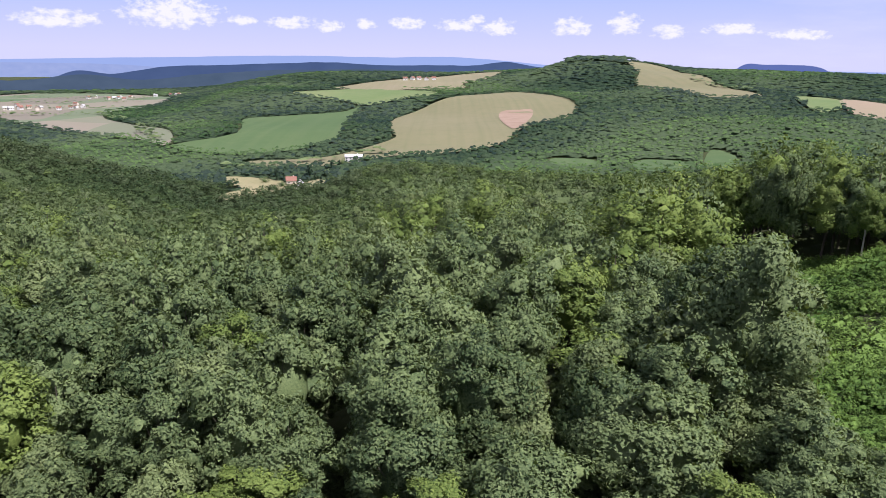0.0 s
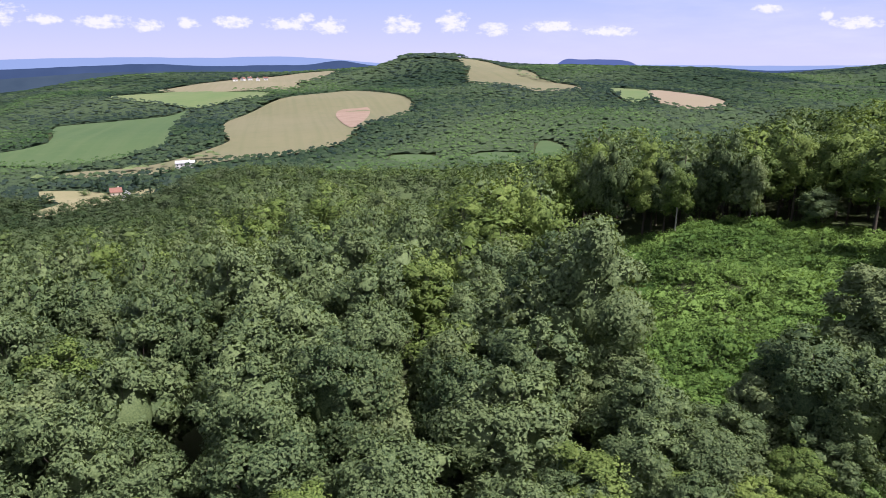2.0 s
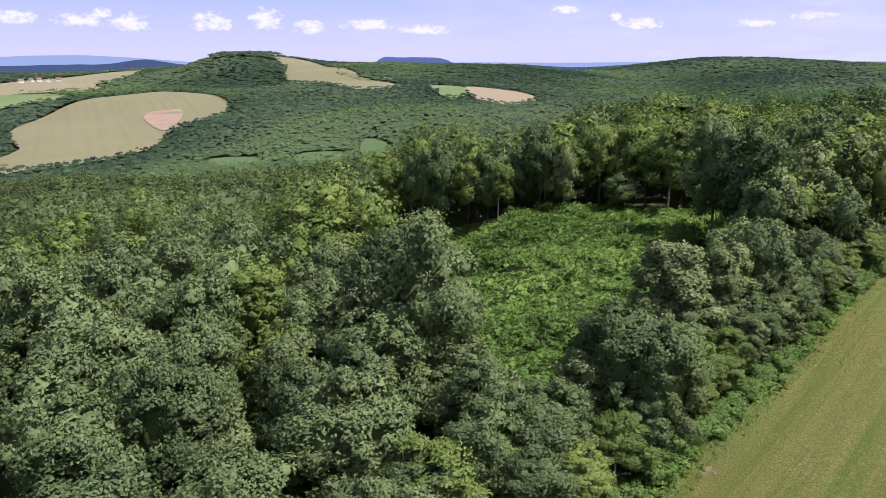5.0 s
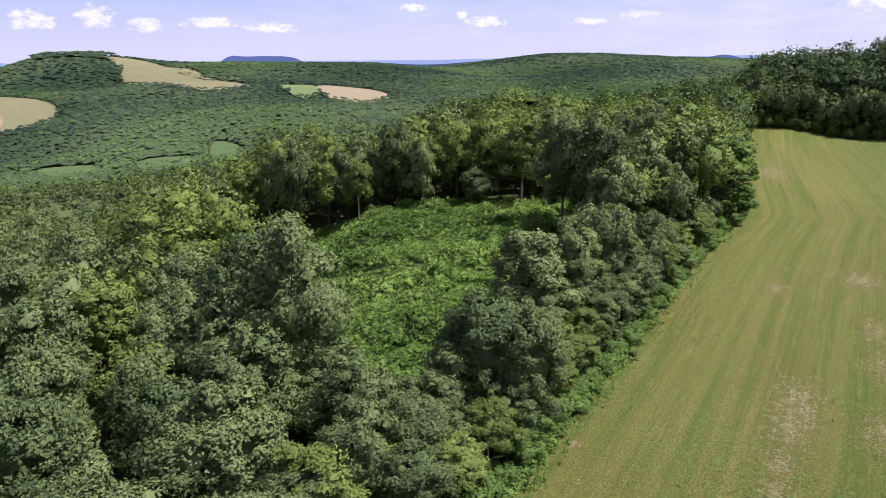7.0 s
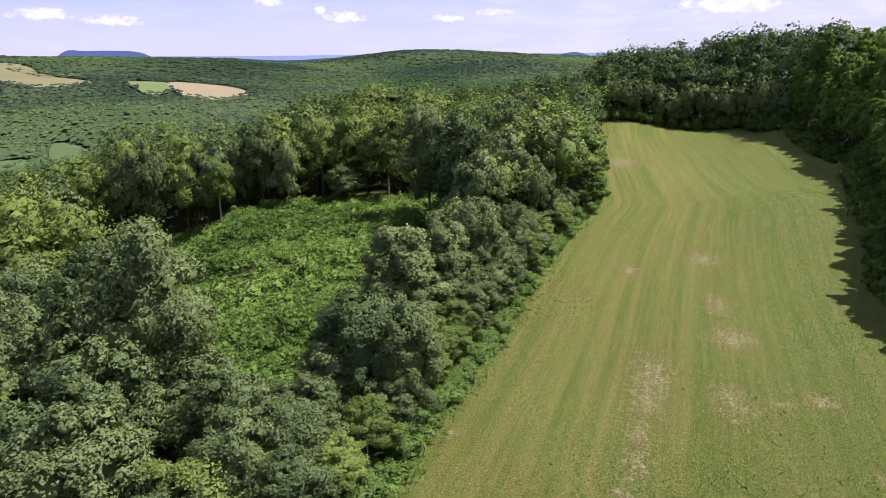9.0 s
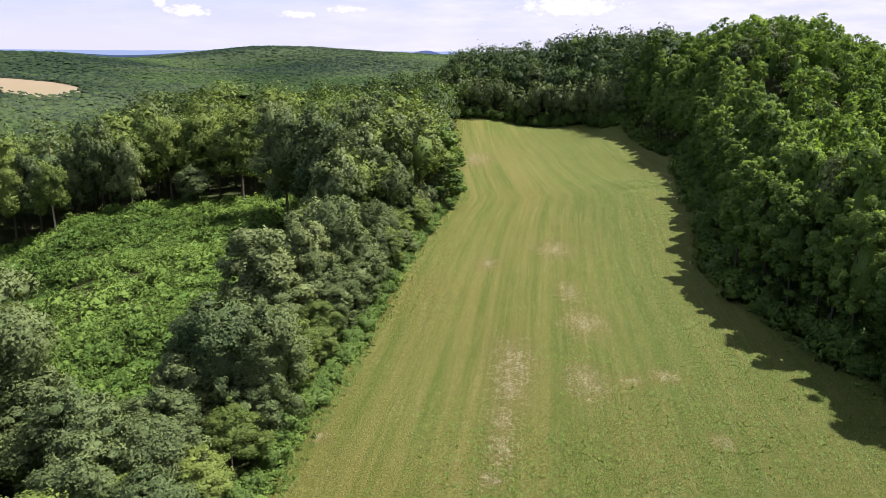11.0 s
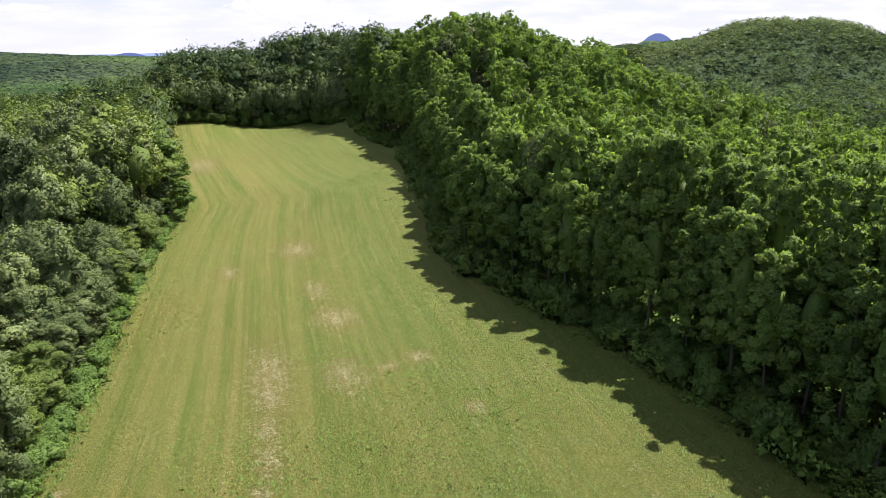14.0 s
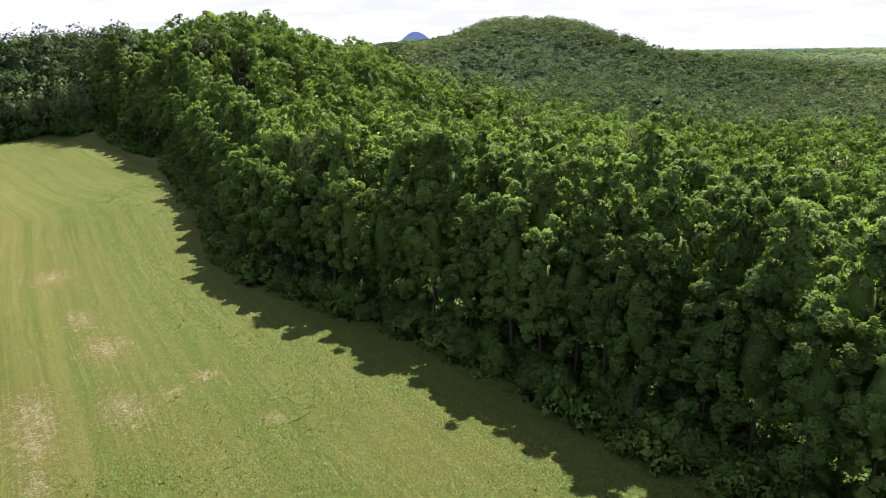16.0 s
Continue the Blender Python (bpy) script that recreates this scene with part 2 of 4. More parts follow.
GREENS = {
    "oak": ((0.034, 0.060, 0.024), (0.155, 0.200, 0.078)),
    "locust": ((0.066, 0.120, 0.034), (0.205, 0.300, 0.080)),
    "poplar": ((0.052, 0.078, 0.030), (0.172, 0.213, 0.084)),
    "beech": ((0.052, 0.088, 0.020), (0.172, 0.224, 0.054)),
    "shrub": ((0.054, 0.100, 0.024), (0.130, 0.204, 0.052)),
    "weed": ((0.053, 0.101, 0.021), (0.152, 0.238, 0.052)),
    "spruce": ((0.012, 0.026, 0.014), (0.030, 0.052, 0.025)),
}
# the woods of the hills: darker greens, with distance haze put in as blue
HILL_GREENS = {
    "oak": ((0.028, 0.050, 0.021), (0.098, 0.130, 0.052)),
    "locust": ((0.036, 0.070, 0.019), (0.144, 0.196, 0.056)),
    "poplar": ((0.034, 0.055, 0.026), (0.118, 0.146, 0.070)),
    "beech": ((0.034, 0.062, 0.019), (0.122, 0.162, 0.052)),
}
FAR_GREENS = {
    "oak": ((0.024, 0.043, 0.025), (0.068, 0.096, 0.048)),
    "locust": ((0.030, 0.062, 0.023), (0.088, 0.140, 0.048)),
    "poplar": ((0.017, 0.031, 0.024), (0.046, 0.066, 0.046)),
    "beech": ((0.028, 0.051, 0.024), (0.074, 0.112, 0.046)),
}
GLOW_THROUGH = {"locust": 0.50, "weed": 0.22, "shrub": 0.32, "oak": 0.22, "poplar": 0.22, "beech": 0.2}
LEAF = {key: foliage(key + "_leaf", *v, "object", GLOW_THROUGH.get(key, 0.16)) for key, v in GREENS.items()}
WOODS = {key: foliage(key + "_wood", *v, "attribute", GLOW_THROUGH.get(key, 0.16)) for key, v in GREENS.items()}
WOODS["locust"] = foliage("young_locust_wood", (0.058, 0.112, 0.030), (0.230, 0.340, 0.088), "attribute", 0.55)
# knoll and ridge: backlight and haze put into the leaves as paler, greyer greens
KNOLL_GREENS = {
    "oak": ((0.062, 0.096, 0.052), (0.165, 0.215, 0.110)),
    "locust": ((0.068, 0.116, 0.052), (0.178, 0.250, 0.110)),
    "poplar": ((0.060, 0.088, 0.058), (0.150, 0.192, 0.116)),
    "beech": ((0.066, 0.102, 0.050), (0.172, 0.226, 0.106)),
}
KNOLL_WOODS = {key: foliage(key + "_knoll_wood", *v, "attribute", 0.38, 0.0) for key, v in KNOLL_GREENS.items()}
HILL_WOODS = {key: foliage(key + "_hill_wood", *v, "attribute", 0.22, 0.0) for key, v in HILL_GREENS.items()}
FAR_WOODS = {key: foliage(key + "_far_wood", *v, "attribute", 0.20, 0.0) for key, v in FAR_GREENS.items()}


def field_material(name, a, b, c, scale=0.02, stripes=None):
    m, k, bsdf, out = material(name)
    p = place(k)
    f = k.noise(p, scale, 5.0)
    colour = k.mix(k.math("MULTIPLY", k.math("SUBTRACT", f, 0.3), 2.4, clamp=True), a, b)
    g = k.noise(p, scale * 18, 4.0)
    colour = k.mix(k.math("MULTIPLY", k.math("SUBTRACT", g, 0.5), 1.6, clamp=True), colour, c)
    if stripes:
        turned = k.n("ShaderNodeMapping")
        turned.inputs["Rotation"].default_value = (0, 0, radians(stripes[0]))
        turned.inputs["Scale"].default_value = (1 / stripes[1], 0.02 / stripes[1], 0)
        k.link(p, turned.inputs[0])
        s = k.noise(turned.outputs[0], 1.0, 2.0)
        colour = k.mix(k.math("MULTIPLY", k.math("SUBTRACT", s, 0.45), 1.8, clamp=True), colour, c)
    k.link(colour, bsdf.inputs["Base Color"])
    bump = k.n("ShaderNodeBump", Strength=0.6, Distance=0.3)
    k.link(g, bump.inputs["Height"])
    k.link(bump.outputs[0], bsdf.inputs["Normal"])
    return m


def meadow_material():
    """Mown grass: long swaths along the cut, bare straw-coloured patches, fine blades and clumps."""
    m, k, bsdf, out = material("mown_grass", 0.85)
    p = place(k)
    along_ = k.n("ShaderNodeAttribute", attribute_name="swath").outputs["Vector"]

    def drawn_out(across, along__, detail, rough):
        lanes = k.n("ShaderNodeMapping")
        lanes.inputs["Scale"].default_value = (across, along__, 1)
        k.link(along_, lanes.inputs[0])
        return k.noise(lanes.outputs[0], 1.0, detail, rough)

    def cut(value, low, gain):
        return k.math("MULTIPLY", k.math("SUBTRACT", value, low), gain, clamp=True)

    lane, swath, streak = drawn_out(0.22, 0.006, 2.0, 0.5), drawn_out(0.8, 0.012, 3.0, 0.6), drawn_out(3.0, 0.10, 5.0, 0.75)
    broad, clump, blades, grain = k.noise(p, 0.04, 3.0), k.noise(p, 1.6, 5.0, 0.75), k.noise(p, 6.0, 5.0, 0.8), k.noise(p, 17.0, 3.0, 0.8)
    sides = k.n("ShaderNodeSeparateXYZ")
    k.link(along_, sides.inputs[0])
    wet = k.math("DIVIDE", k.math("SUBTRACT", sides.outputs[0], 13.0), 12.0, clamp=True)
    colour = k.mix(cut(swath, 0.40, 4.5), (0.126, 0.160, 0.033), (0.245, 0.220, 0.070))
    colour = k.mix(k.math("MULTIPLY", cut(lane, 0.45, 3.0), 0.6), colour, (0.136, 0.186, 0.038))
    colour = k.mix(cut(broad, 0.46, 3.0), colour, k.mix(0.5, colour, (0.225, 0.165, 0.050)))
    colour = k.mix(k.math("MULTIPLY", wet, 0.46), colour, (0.098, 0.144, 0.033))
    colour = k.mix(cut(streak, 0.51, 3.6), colour, (0.285, 0.246, 0.100))
    # low clover and weeds in mats, thickest on the damp side
    mats_ = k.math("ADD", k.math("MULTIPLY", clump, 0.6), k.math("ADD", k.math("MULTIPLY", drawn_out(1.1, 0.25, 4.0, 0.7), 0.4), k.math("MULTIPLY", wet, 0.07)))
    colour = k.mix(k.math("MULTIPLY", cut(mats_, 0.57, 7.0), 0.5), colour, (0.155, 0.205, 0.085))
    bare = None
    for cx, cy, w, lng in ((46.6, 18.7, 2.0, 2.6), (43.0, 17.4, 1.6, 2.6), (46.2, 12.7, 1.9, 1.7), (47.6, 9.7, 1.0, 1.0), (49.7, 7.6, 1.3, 1.0), (57.1, 16.2, 2.0, 1.6), (35.2, 14.7, 1.0, 2.2), (31.8, 13.9, 0.8, 1.2),
                           (30.6, 25.1, 0.7, 1.0), (42.2, 2.6, 0.9, 1.2), (68.9, 31.1, 1.4, 2.0), (77.4, 26.2, 2.4, 1.6), (64.1, 20.0, 1.4, 2.4), (133.3, 63.7, 4.0, 2.2), (38.6, 16.0, 1.0, 3.0)):
        off = k.n("ShaderNodeMapping", vector_type="TEXTURE")
        off.inputs["Location"].default_value, off.inputs["Rotation"].default_value = (cx, cy, 0), (0, 0, radians(24))
        off.inputs["Scale"].default_value = (w * lng * 1.5, w * 1.5, 1e6)
        k.link(p, off.inputs[0])
        spot_ = k.math("SUBTRACT", 1.0, k.vmath("LENGTH", off.outputs[0], (0, 0, 0)), clamp=True)
        bare = spot_ if bare is None else k.math("MAXIMUM", bare, spot_)
    worn = k.math("MULTIPLY", bare, k.math("ADD", k.math("MULTIPLY", streak, 1.4), 0.05), clamp=True)
    colour = k.mix(worn, colour, (0.215, 0.145, 0.058))
    straw = k.math("ADD", k.math("ADD", k.math("MULTIPLY", clump, 0.5), k.math("MULTIPLY", streak, 0.25)), k.math("ADD", k.math("MULTIPLY", blades, 0.5), k.math("MULTIPLY", bare, 0.17)))
    colour = k.mix(cut(straw, 0.71, 7.0), colour, (0.385, 0.335, 0.205))
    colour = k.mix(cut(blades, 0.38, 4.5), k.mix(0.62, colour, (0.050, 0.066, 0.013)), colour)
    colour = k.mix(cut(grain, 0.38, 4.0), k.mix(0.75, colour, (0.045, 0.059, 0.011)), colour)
    k.link(colour, bsdf.inputs["Base Color"])
    bump = k.n("ShaderNodeBump", Strength=1.0, Distance=0.14)
    k.link(k.math("ADD", k.math("ADD", blades, clump), k.math("MULTIPLY", grain, 0.5)), bump.inputs["Height"])
    k.link(bump.outputs[0], bsdf.inputs["Normal"])
    return m


def bark_material(name, a, b):
    m, k, bsdf, out = material(name)
    tall = k.n("ShaderNodeMapping")
    tall.inputs["Scale"].default_value = (1, 1, 0.2)
    k.link(place(k), tall.inputs[0])
    f = k.noise(tall.outputs[0], 9.0, 5.0)
    k.link(k.mix(f, a, b), bsdf.inputs["Base Color"])
    bump = k.n("ShaderNodeBump", Strength=0.7, Distance=0.05)
    k.link(f, bump.inputs["Height"])
    k.link(bump.outputs[0], bsdf.inputs["Normal"])
    return m


BARK = bark_material("bark", (0.05, 0.042, 0.030), (0.115, 0.095, 0.072))
PALE_BARK = bark_material("pale_bark", (0.22, 0.20, 0.16), (0.42, 0.38, 0.32))
M_MEADOW = meadow_material()
M_FLOOR = field_material("forest_floor", (0.033, 0.048, 0.015), (0.056, 0.059, 0.026), (0.044, 0.063, 0.016), 0.08)
M_SCRUB = field_material("scrub_ground", (0.052, 0.105, 0.020), (0.078, 0.140, 0.028), (0.060, 0.095, 0.022), 0.2)
M_WHEAT = field_material("ripe_grain", (0.140, 0.134, 0.070), (0.176, 0.158, 0.088), (0.116, 0.124, 0.060), 0.004, (20, 9))
M_BARE = field_material("bare_soil", (0.215, 0.150, 0.105), (0.265, 0.195, 0.140), (0.165, 0.125, 0.080), 0.06)
M_CLOVER = field_material("clover", (0.056, 0.092, 0.036), (0.072, 0.108, 0.042), (0.084, 0.114, 0.048), 0.005, (-30, 12))
M_PASTURE = field_material("pasture", (0.095, 0.140, 0.050), (0.140, 0.165, 0.068), (0.165, 0.165, 0.080), 0.006)
M_STUBBLE = field_material("stubble", (0.175, 0.160, 0.090), (0.205, 0.176, 0.108), (0.145, 0.145, 0.072), 0.005, (60, 10))
M_TAN = field_material("tan_field", (0.225, 0.176, 0.118), (0.215, 0.180, 0.112), (0.185, 0.155, 0.095), 0.006)
M_DRY = field_material("dry_grass", (0.190, 0.180, 0.085), (0.235, 0.205, 0.110), (0.110, 0.140, 0.050), 0.02)


def patchwork_material():
    """Small strip fields side by side, each with its own crop."""
    m, k, bsdf, out = material("strip_fields")
    turned = k.n("ShaderNodeMapping")
    turned.inputs["Rotation"].default_value = (0, 0, radians(25))
    turned.inputs["Scale"].default_value = (0.008, 0.0035, 0)
    p = place(k)
    k.link(p, turned.inputs[0])
    cell = k.n("ShaderNodeTexVoronoi", Scale=1.0, Randomness=0.8)
    k.link(turned.outputs[0], cell.inputs["Vector"])
    sep = k.n("ShaderNodeSeparateColor")
    k.link(cell.outputs["Color"], sep.inputs[0])
    colour = k.ramp(sep.outputs[0], ((0.0, (0.075, 0.115, 0.060)), (0.3, (0.125, 0.145, 0.090)), (0.5, (0.185, 0.165, 0.125)), (0.7, (0.200, 0.170, 0.130)), (1.0, (0.135, 0.120, 0.100))))
    colour = k.mix(k.math("MULTIPLY", k.noise(p, 0.05, 5.0), 0.5), colour, k.mix(0.5, colour, (0.12, 0.14, 0.05)))
    k.link(colour, bsdf.inputs["Base Color"])
    return m


M_PLAIN = patchwork_material()


# ---- meshes ----
def mesh_of(name, verts, faces, mats, tint=None, index=None, smooth=False, normals=None):
    """A mesh from arrays of points and of equal-sided faces (n x 3 or n x 4)."""
    verts, faces = np.asarray(verts, np.float32), np.asarray(faces, np.int32)
    me = bpy.data.meshes.new(name)
    n, side = faces.shape
    me.vertices.add(len(verts))
    me.vertices.foreach_set("co", verts.ravel())
    me.loops.add(n * side)
    me.loops.foreach_set("vertex_index", faces.ravel())
    me.polygons.add(n)
    me.polygons.foreach_set("loop_start", np.arange(0, n * side, side, dtype=np.int32))
    me.polygons.foreach_set("loop_total", np.full(n, side, np.int32))
    for mat in mats:
        me.materials.append(mat)
    if index is not None:
        me.polygons.foreach_set("material_index", np.asarray(index, np.int32))
    me.polygons.foreach_set("use_smooth", np.full(n, smooth))
    if tint is not None:
        me.attributes.new("tint", "FLOAT", "POINT").data.foreach_set("value", np.asarray(tint, np.float32))
    me.update(calc_edges=True)
    if normals is not None:
        me.attributes.new("custom_normal", "FLOAT_VECTOR", "POINT").data.foreach_set("vector", np.asarray(normals, np.float32).ravel())
    return me


def ball(level):
    """A unit ball of triangles: an octahedron cut finer."""
    v = [Vector(p) for p in ((1, 0, 0), (-1, 0, 0), (0, 1, 0), (0, -1, 0), (0, 0, 1), (0, 0, -1))]
    f = [(0, 2, 4), (2, 1, 4), (1, 3, 4), (3, 0, 4), (2, 0, 5), (1, 2, 5), (3, 1, 5), (0, 3, 5)]
    for _ in range(level):
        cut, g = {}, []
        for tri in f:
            mid = []
            for a, b in zip(tri, tri[1:] + tri[:1]):
                key = (min(a, b), max(a, b))
                if key not in cut:
                    cut[key] = len(v)
                    v.append((v[a] + v[b]).normalized())
                mid.append(cut[key])
            a, b, c = tri
            g += [(a, mid[0], mid[2]), (mid[0], b, mid[1]), (mid[2], mid[1], c), tuple(mid)]
        f = g
    return np.array([tuple(p) for p in v]), np.array(f)


BALLS = [ball(0), ball(1)]
v_, f_ = BALLS[1]
BALLS.append((v_, f_[(v_[f_][:, :, 2] > -0.01).all(1)]))


def unit(v):
    return v / (np.linalg.norm(v, axis=-1, keepdims=True) + 1e-9)


def make_crown(rng, rad, low, high, clumps, leaves, size, core=1, pointed=0.0, shell=0.30, airy=0.0):
    """Points and triangles of a crown between the heights low and high: leafy clumps of many sizes over an uneven dome."""
    mid, half = (low + high) / 2, (high - low) / 2
    dome = np.array([rad, rad, half])
    k = np.arange(clumps) + 0.5
    tilt, turned = np.arccos(1 - 1.75 * k / clumps), k * 2.39996 + rng.uniform(0, 6.28)
    d = np.stack([np.sin(tilt) * np.cos(turned), np.sin(tilt) * np.sin(turned), np.cos(tilt)], 1)
    d = unit(d + rng.normal(size=d.shape) * 0.22)
    around = np.arctan2(d[:, 1], d[:, 0])
    lobes = 1 + 0.14 * np.sin(3 * around + 2.0 * d[:, 2] + rng.uniform(0, 6.28)) + 0.10 * np.sin(5 * around + rng.uniform(0, 6.28)) + 0.10 * rng.normal(size=clumps)
    cr = rad * shell * np.exp(rng.normal(size=clumps) * 0.32)
    at = d * (lobes * rng.uniform(0.74, 1.06, clumps))[:, None] * dome * (1 - shell * 0.8)
    at[:, :2] *= 1 - pointed * np.clip(at[:, 2:3] / half, -0.3, 1)
    at[:, 2] += mid
    if clumps == 1:
        at[0] = (0, 0, mid + half * 0.1)
    vs, fs, ns, count = [], [], [], 0
    if leaves > 200:
        bv, bf = BALLS[1]
        inner = bv * dome * ((0.54 if leaves > 1500 else 0.46) - 0.15 * airy) * rng.uniform(0.85, 1.1, (len(bv), 1))
        inner[:, :2] *= 1 - pointed * np.clip(inner[:, 2:3] / half, -0.3, 1)
        vs.append(inner + np.array([0, 0, mid]))
        fs.append(bf)
        ns.append(unit(inner / dome ** 2))
        count = len(bv)
    bv, bf = BALLS[core]
    for c, r in zip(at, cr):
        vs.append(bv * r * ((0.66 if leaves > 1500 else 0.50) - 0.25 * airy if leaves > 20 else 1.0) * rng.uniform(0.72, 1.12, (len(bv), 1)) * np.array([1, 1, 0.85]) + c)
        fs.append(bf + count)
        ns.append(unit(bv * 0.75 + unit((c - (0, 0, mid)) / dome ** 2) * 0.7))
        count += len(bv)
    pick = rng.choice(clumps, leaves * 3, p=cr ** 2 / (cr ** 2).sum())
    # the leaves of a clump stand in tufts that reach out and up
    tufts = unit(rng.normal(size=(clumps, 9, 3)) + d[:, None, :] * 0.7 + np.array([0, 0, 0.45]))
    reach = rng.uniform(0.85, 1.45, (clumps, 9))
    one = rng.integers(0, 9, leaves * 3)
    n = unit(tufts[pick, one] + rng.normal(size=(leaves * 3, 3)) * 0.36)
    p = at[pick] + n * (cr[pick] * reach[pick, one] * rng.uniform(0.66, 1.0, leaves * 3))[:, None] * np.array([1, 1, 0.95])
    near = np.zeros(len(p), bool)
    for c, r, i in zip(at, cr, range(clumps)):
        near |= (((p - c) ** 2).sum(1) < (0.70 * r) ** 2) & (pick != i)
    keep = np.nonzero(~near)[0][:leaves]
    p, n = p[keep], n[keep]
    face = unit(n * 0.8 + rng.normal(size=p.shape) * 0.5 + np.array([0, 0, 0.25]))
    a = unit(np.cross(face, rng.normal(size=p.shape)))
    b = np.cross(face, a)
    s = size * rng.uniform(0.55, 1.4, (len(p), 1))
    tip = a * s - face * s * 0.15
    q = np.stack([p - tip * 0.7 + b * s * 0.6, p - tip * 0.7 - b * s * 0.6, p + tip], 1).reshape(-1, 3)
    i = count + 3 * np.arange(len(p))[:, None]
    fs.append(i + np.array([[0, 1, 2]]))
    vs.append(q)
    bowl = unit((p - (0, 0, mid)) / dome ** 2)
    if leaves < 1500:
        ns = [unit(v + np.array([0, 0, 0.9 if leaves < 20 else 0.45 if leaves < 200 else 0.2])) for v in ns]
    rough = 0.95 if leaves > 1500 else 0.5 if leaves > 200 else 0.35
    ns.append(np.repeat(unit(bowl * 0.9 + n * 0.55 + face * rough), 3, 0))
    return np.concatenate(vs), np.concatenate(fs), np.concatenate(ns), at


def tube(points, radii, sides=6):
    """A tapered limb through the points."""
    pts = [Vector(p) for p in points]
    v, f = [], []
    for i, p in enumerate(pts):
        ahead = (pts[min(i + 1, len(pts) - 1)] - pts[max(i - 1, 0)]).normalized()
        a = ahead.orthogonal().normalized()
        b = ahead.cross(a)
        for s in range(sides):
            t = 2 * math.pi * s / sides
            v.append(tuple(p + (a * math.cos(t) + b * math.sin(t)) * radii[i]))
    for i in range(len(pts) - 1):
        for s in range(sides):
            q = [i * sides + s, i * sides + (s + 1) % sides, (i + 1) * sides + (s + 1) % sides, (i + 1) * sides + s]
            f += [(q[0], q[1], q[2]), (q[0], q[2], q[3])]
    return np.array(v), np.array(f)


def join(parts):
    v, f, n = [], [], 0
    for a, b in parts:
        v.append(a)
        f.append(b + n)
        n += len(a)
    return np.concatenate(v), np.concatenate(f)


def make_trunk(rng, height, girth, ends, limbs=7, sides=6):
    """The trunk, and its limbs, each as points and triangles."""
    lean = rng.normal(size=2) * 0.04 * height
    line = [(0, 0, -0.6), (0, 0, 0.3), (lean[0] * 0.4, lean[1] * 0.4, height * 0.4), (lean[0], lean[1], height * 0.85)]
    parts = [tube(line, [girth * 1.5, girth, girth * 0.7, girth * 0.15], sides)]
    for e in ends[:limbs]:
        t = rng.uniform(0.3, 0.55)
        a = np.array([lean[0] * t, lean[1] * t, height * t])
        m = (a + e) / 2 + np.array([0, 0, -0.06 * height]) * rng.uniform(0, 1)
        parts.append(tube([a, m, e], [girth * 0.26, girth * 0.16, girth * 0.04], 5))
    return parts


rng = np.random.default_rng(7)
# kind: height, crown radius, foot of the crown, pointedness
KINDS = {"oak": (11.5, 3.3, 1.0, 0.12), "locust": (13.5, 1.9, 1.5, 0.28), "poplar": (11.0, 2.8, 0.4, 0.35), "beech": (15.5, 3.6, 3.2, 0.12),
         "shrub": (2.4, 1.5, -0.3, 0.05), "spruce": (14.0, 2.4, 0.4, 0.75), "weed": (1.15, 0.8, -0.25, 0.1)}
# clumps, leaves, leaf size, ball of a clump, clump size
LOD = {"near": (84, 15000, 0.132, 1, 0.20), "mid": (50, 6200, 0.185, 1, 0.24), "bush": (22, 1700, 0.115, 1, 0.32), "wood": (20, 900, 0.240, 0, 0.34), "rise": (15, 500, 0.30, 0, 0.38), "far": (7, 135, 0.42, 0, 0.50),
       "speck": (1, 3, 0.8, 2, 0.74), "weed": (4, 50, 0.135, 0, 0.5)}
# how open the crown is
AIRY = {"locust": 0.25, "beech": 0.1}
PROTO = {}


def proto(kind, lod, i):
    """One of the grown forms of a kind of tree: crown points, crown triangles, trunk."""
    if (kind, lod, i) not in PROTO:
        own = np.random.default_rng(sum(map(ord, kind + lod)) * 10 + i)
        h, rad, low, pt = KINDS[kind]
        clumps, leaves, size, core, shell = LOD[lod]
        if kind == "locust" and lod in ("near", "mid"):
            clumps, shell = int(clumps * 1.35), shell * 0.82
        v, f, nor, ends = make_crown(own, rad * own.uniform(0.92, 1.12), low, h, clumps, leaves, size, core, pt, shell, AIRY.get(kind, 0.0) if lod in ("near", "mid") else 0.0)
        trunk = make_trunk(own, h, (0.009 if kind == "locust" else 0.015) * h, ends[::3], {"near": 6, "mid": 5}.get(lod, 2), 6 if lod in ("near", "mid") else 4) if lod not in ("far", "speck") else None
        PROTO[kind, lod, i] = (v, f, nor, trunk)
    return PROTO[kind, lod, i]


# ---- ground ----
def polar_ground():
    fine = np.concatenate([np.arange(-50, 150, 1.0), np.arange(150, 310, 4.0)])
    rings = np.concatenate([[0.5, 4, 9, 15], np.geomspace(20, 4600, 190)])
    a, r = np.meshgrid(np.radians(fine), rings)
    x, y = (r * np.sin(a)).ravel(), (r * np.cos(a)).ravel()
    z = ground_z(x, y)
    n, m = len(fine), len(rings)
    i, j = np.meshgrid(np.arange(n), np.arange(m - 1))
    i, j = i.ravel(), j.ravel()
    k = (i + 1) % n
    quads = np.stack([j * n + i, (j + 1) * n + i, (j + 1) * n + k, j * n + k], 1)
    ob = new("ground", mesh_of("ground", np.stack([x, y, z], 1), quads[:, ::-1], [M_FLOOR], smooth=True))
    return tagged(ob, "rolling wooded land with dark forest floor reaching the horizon", "ground", kind="structure")


polar_ground()


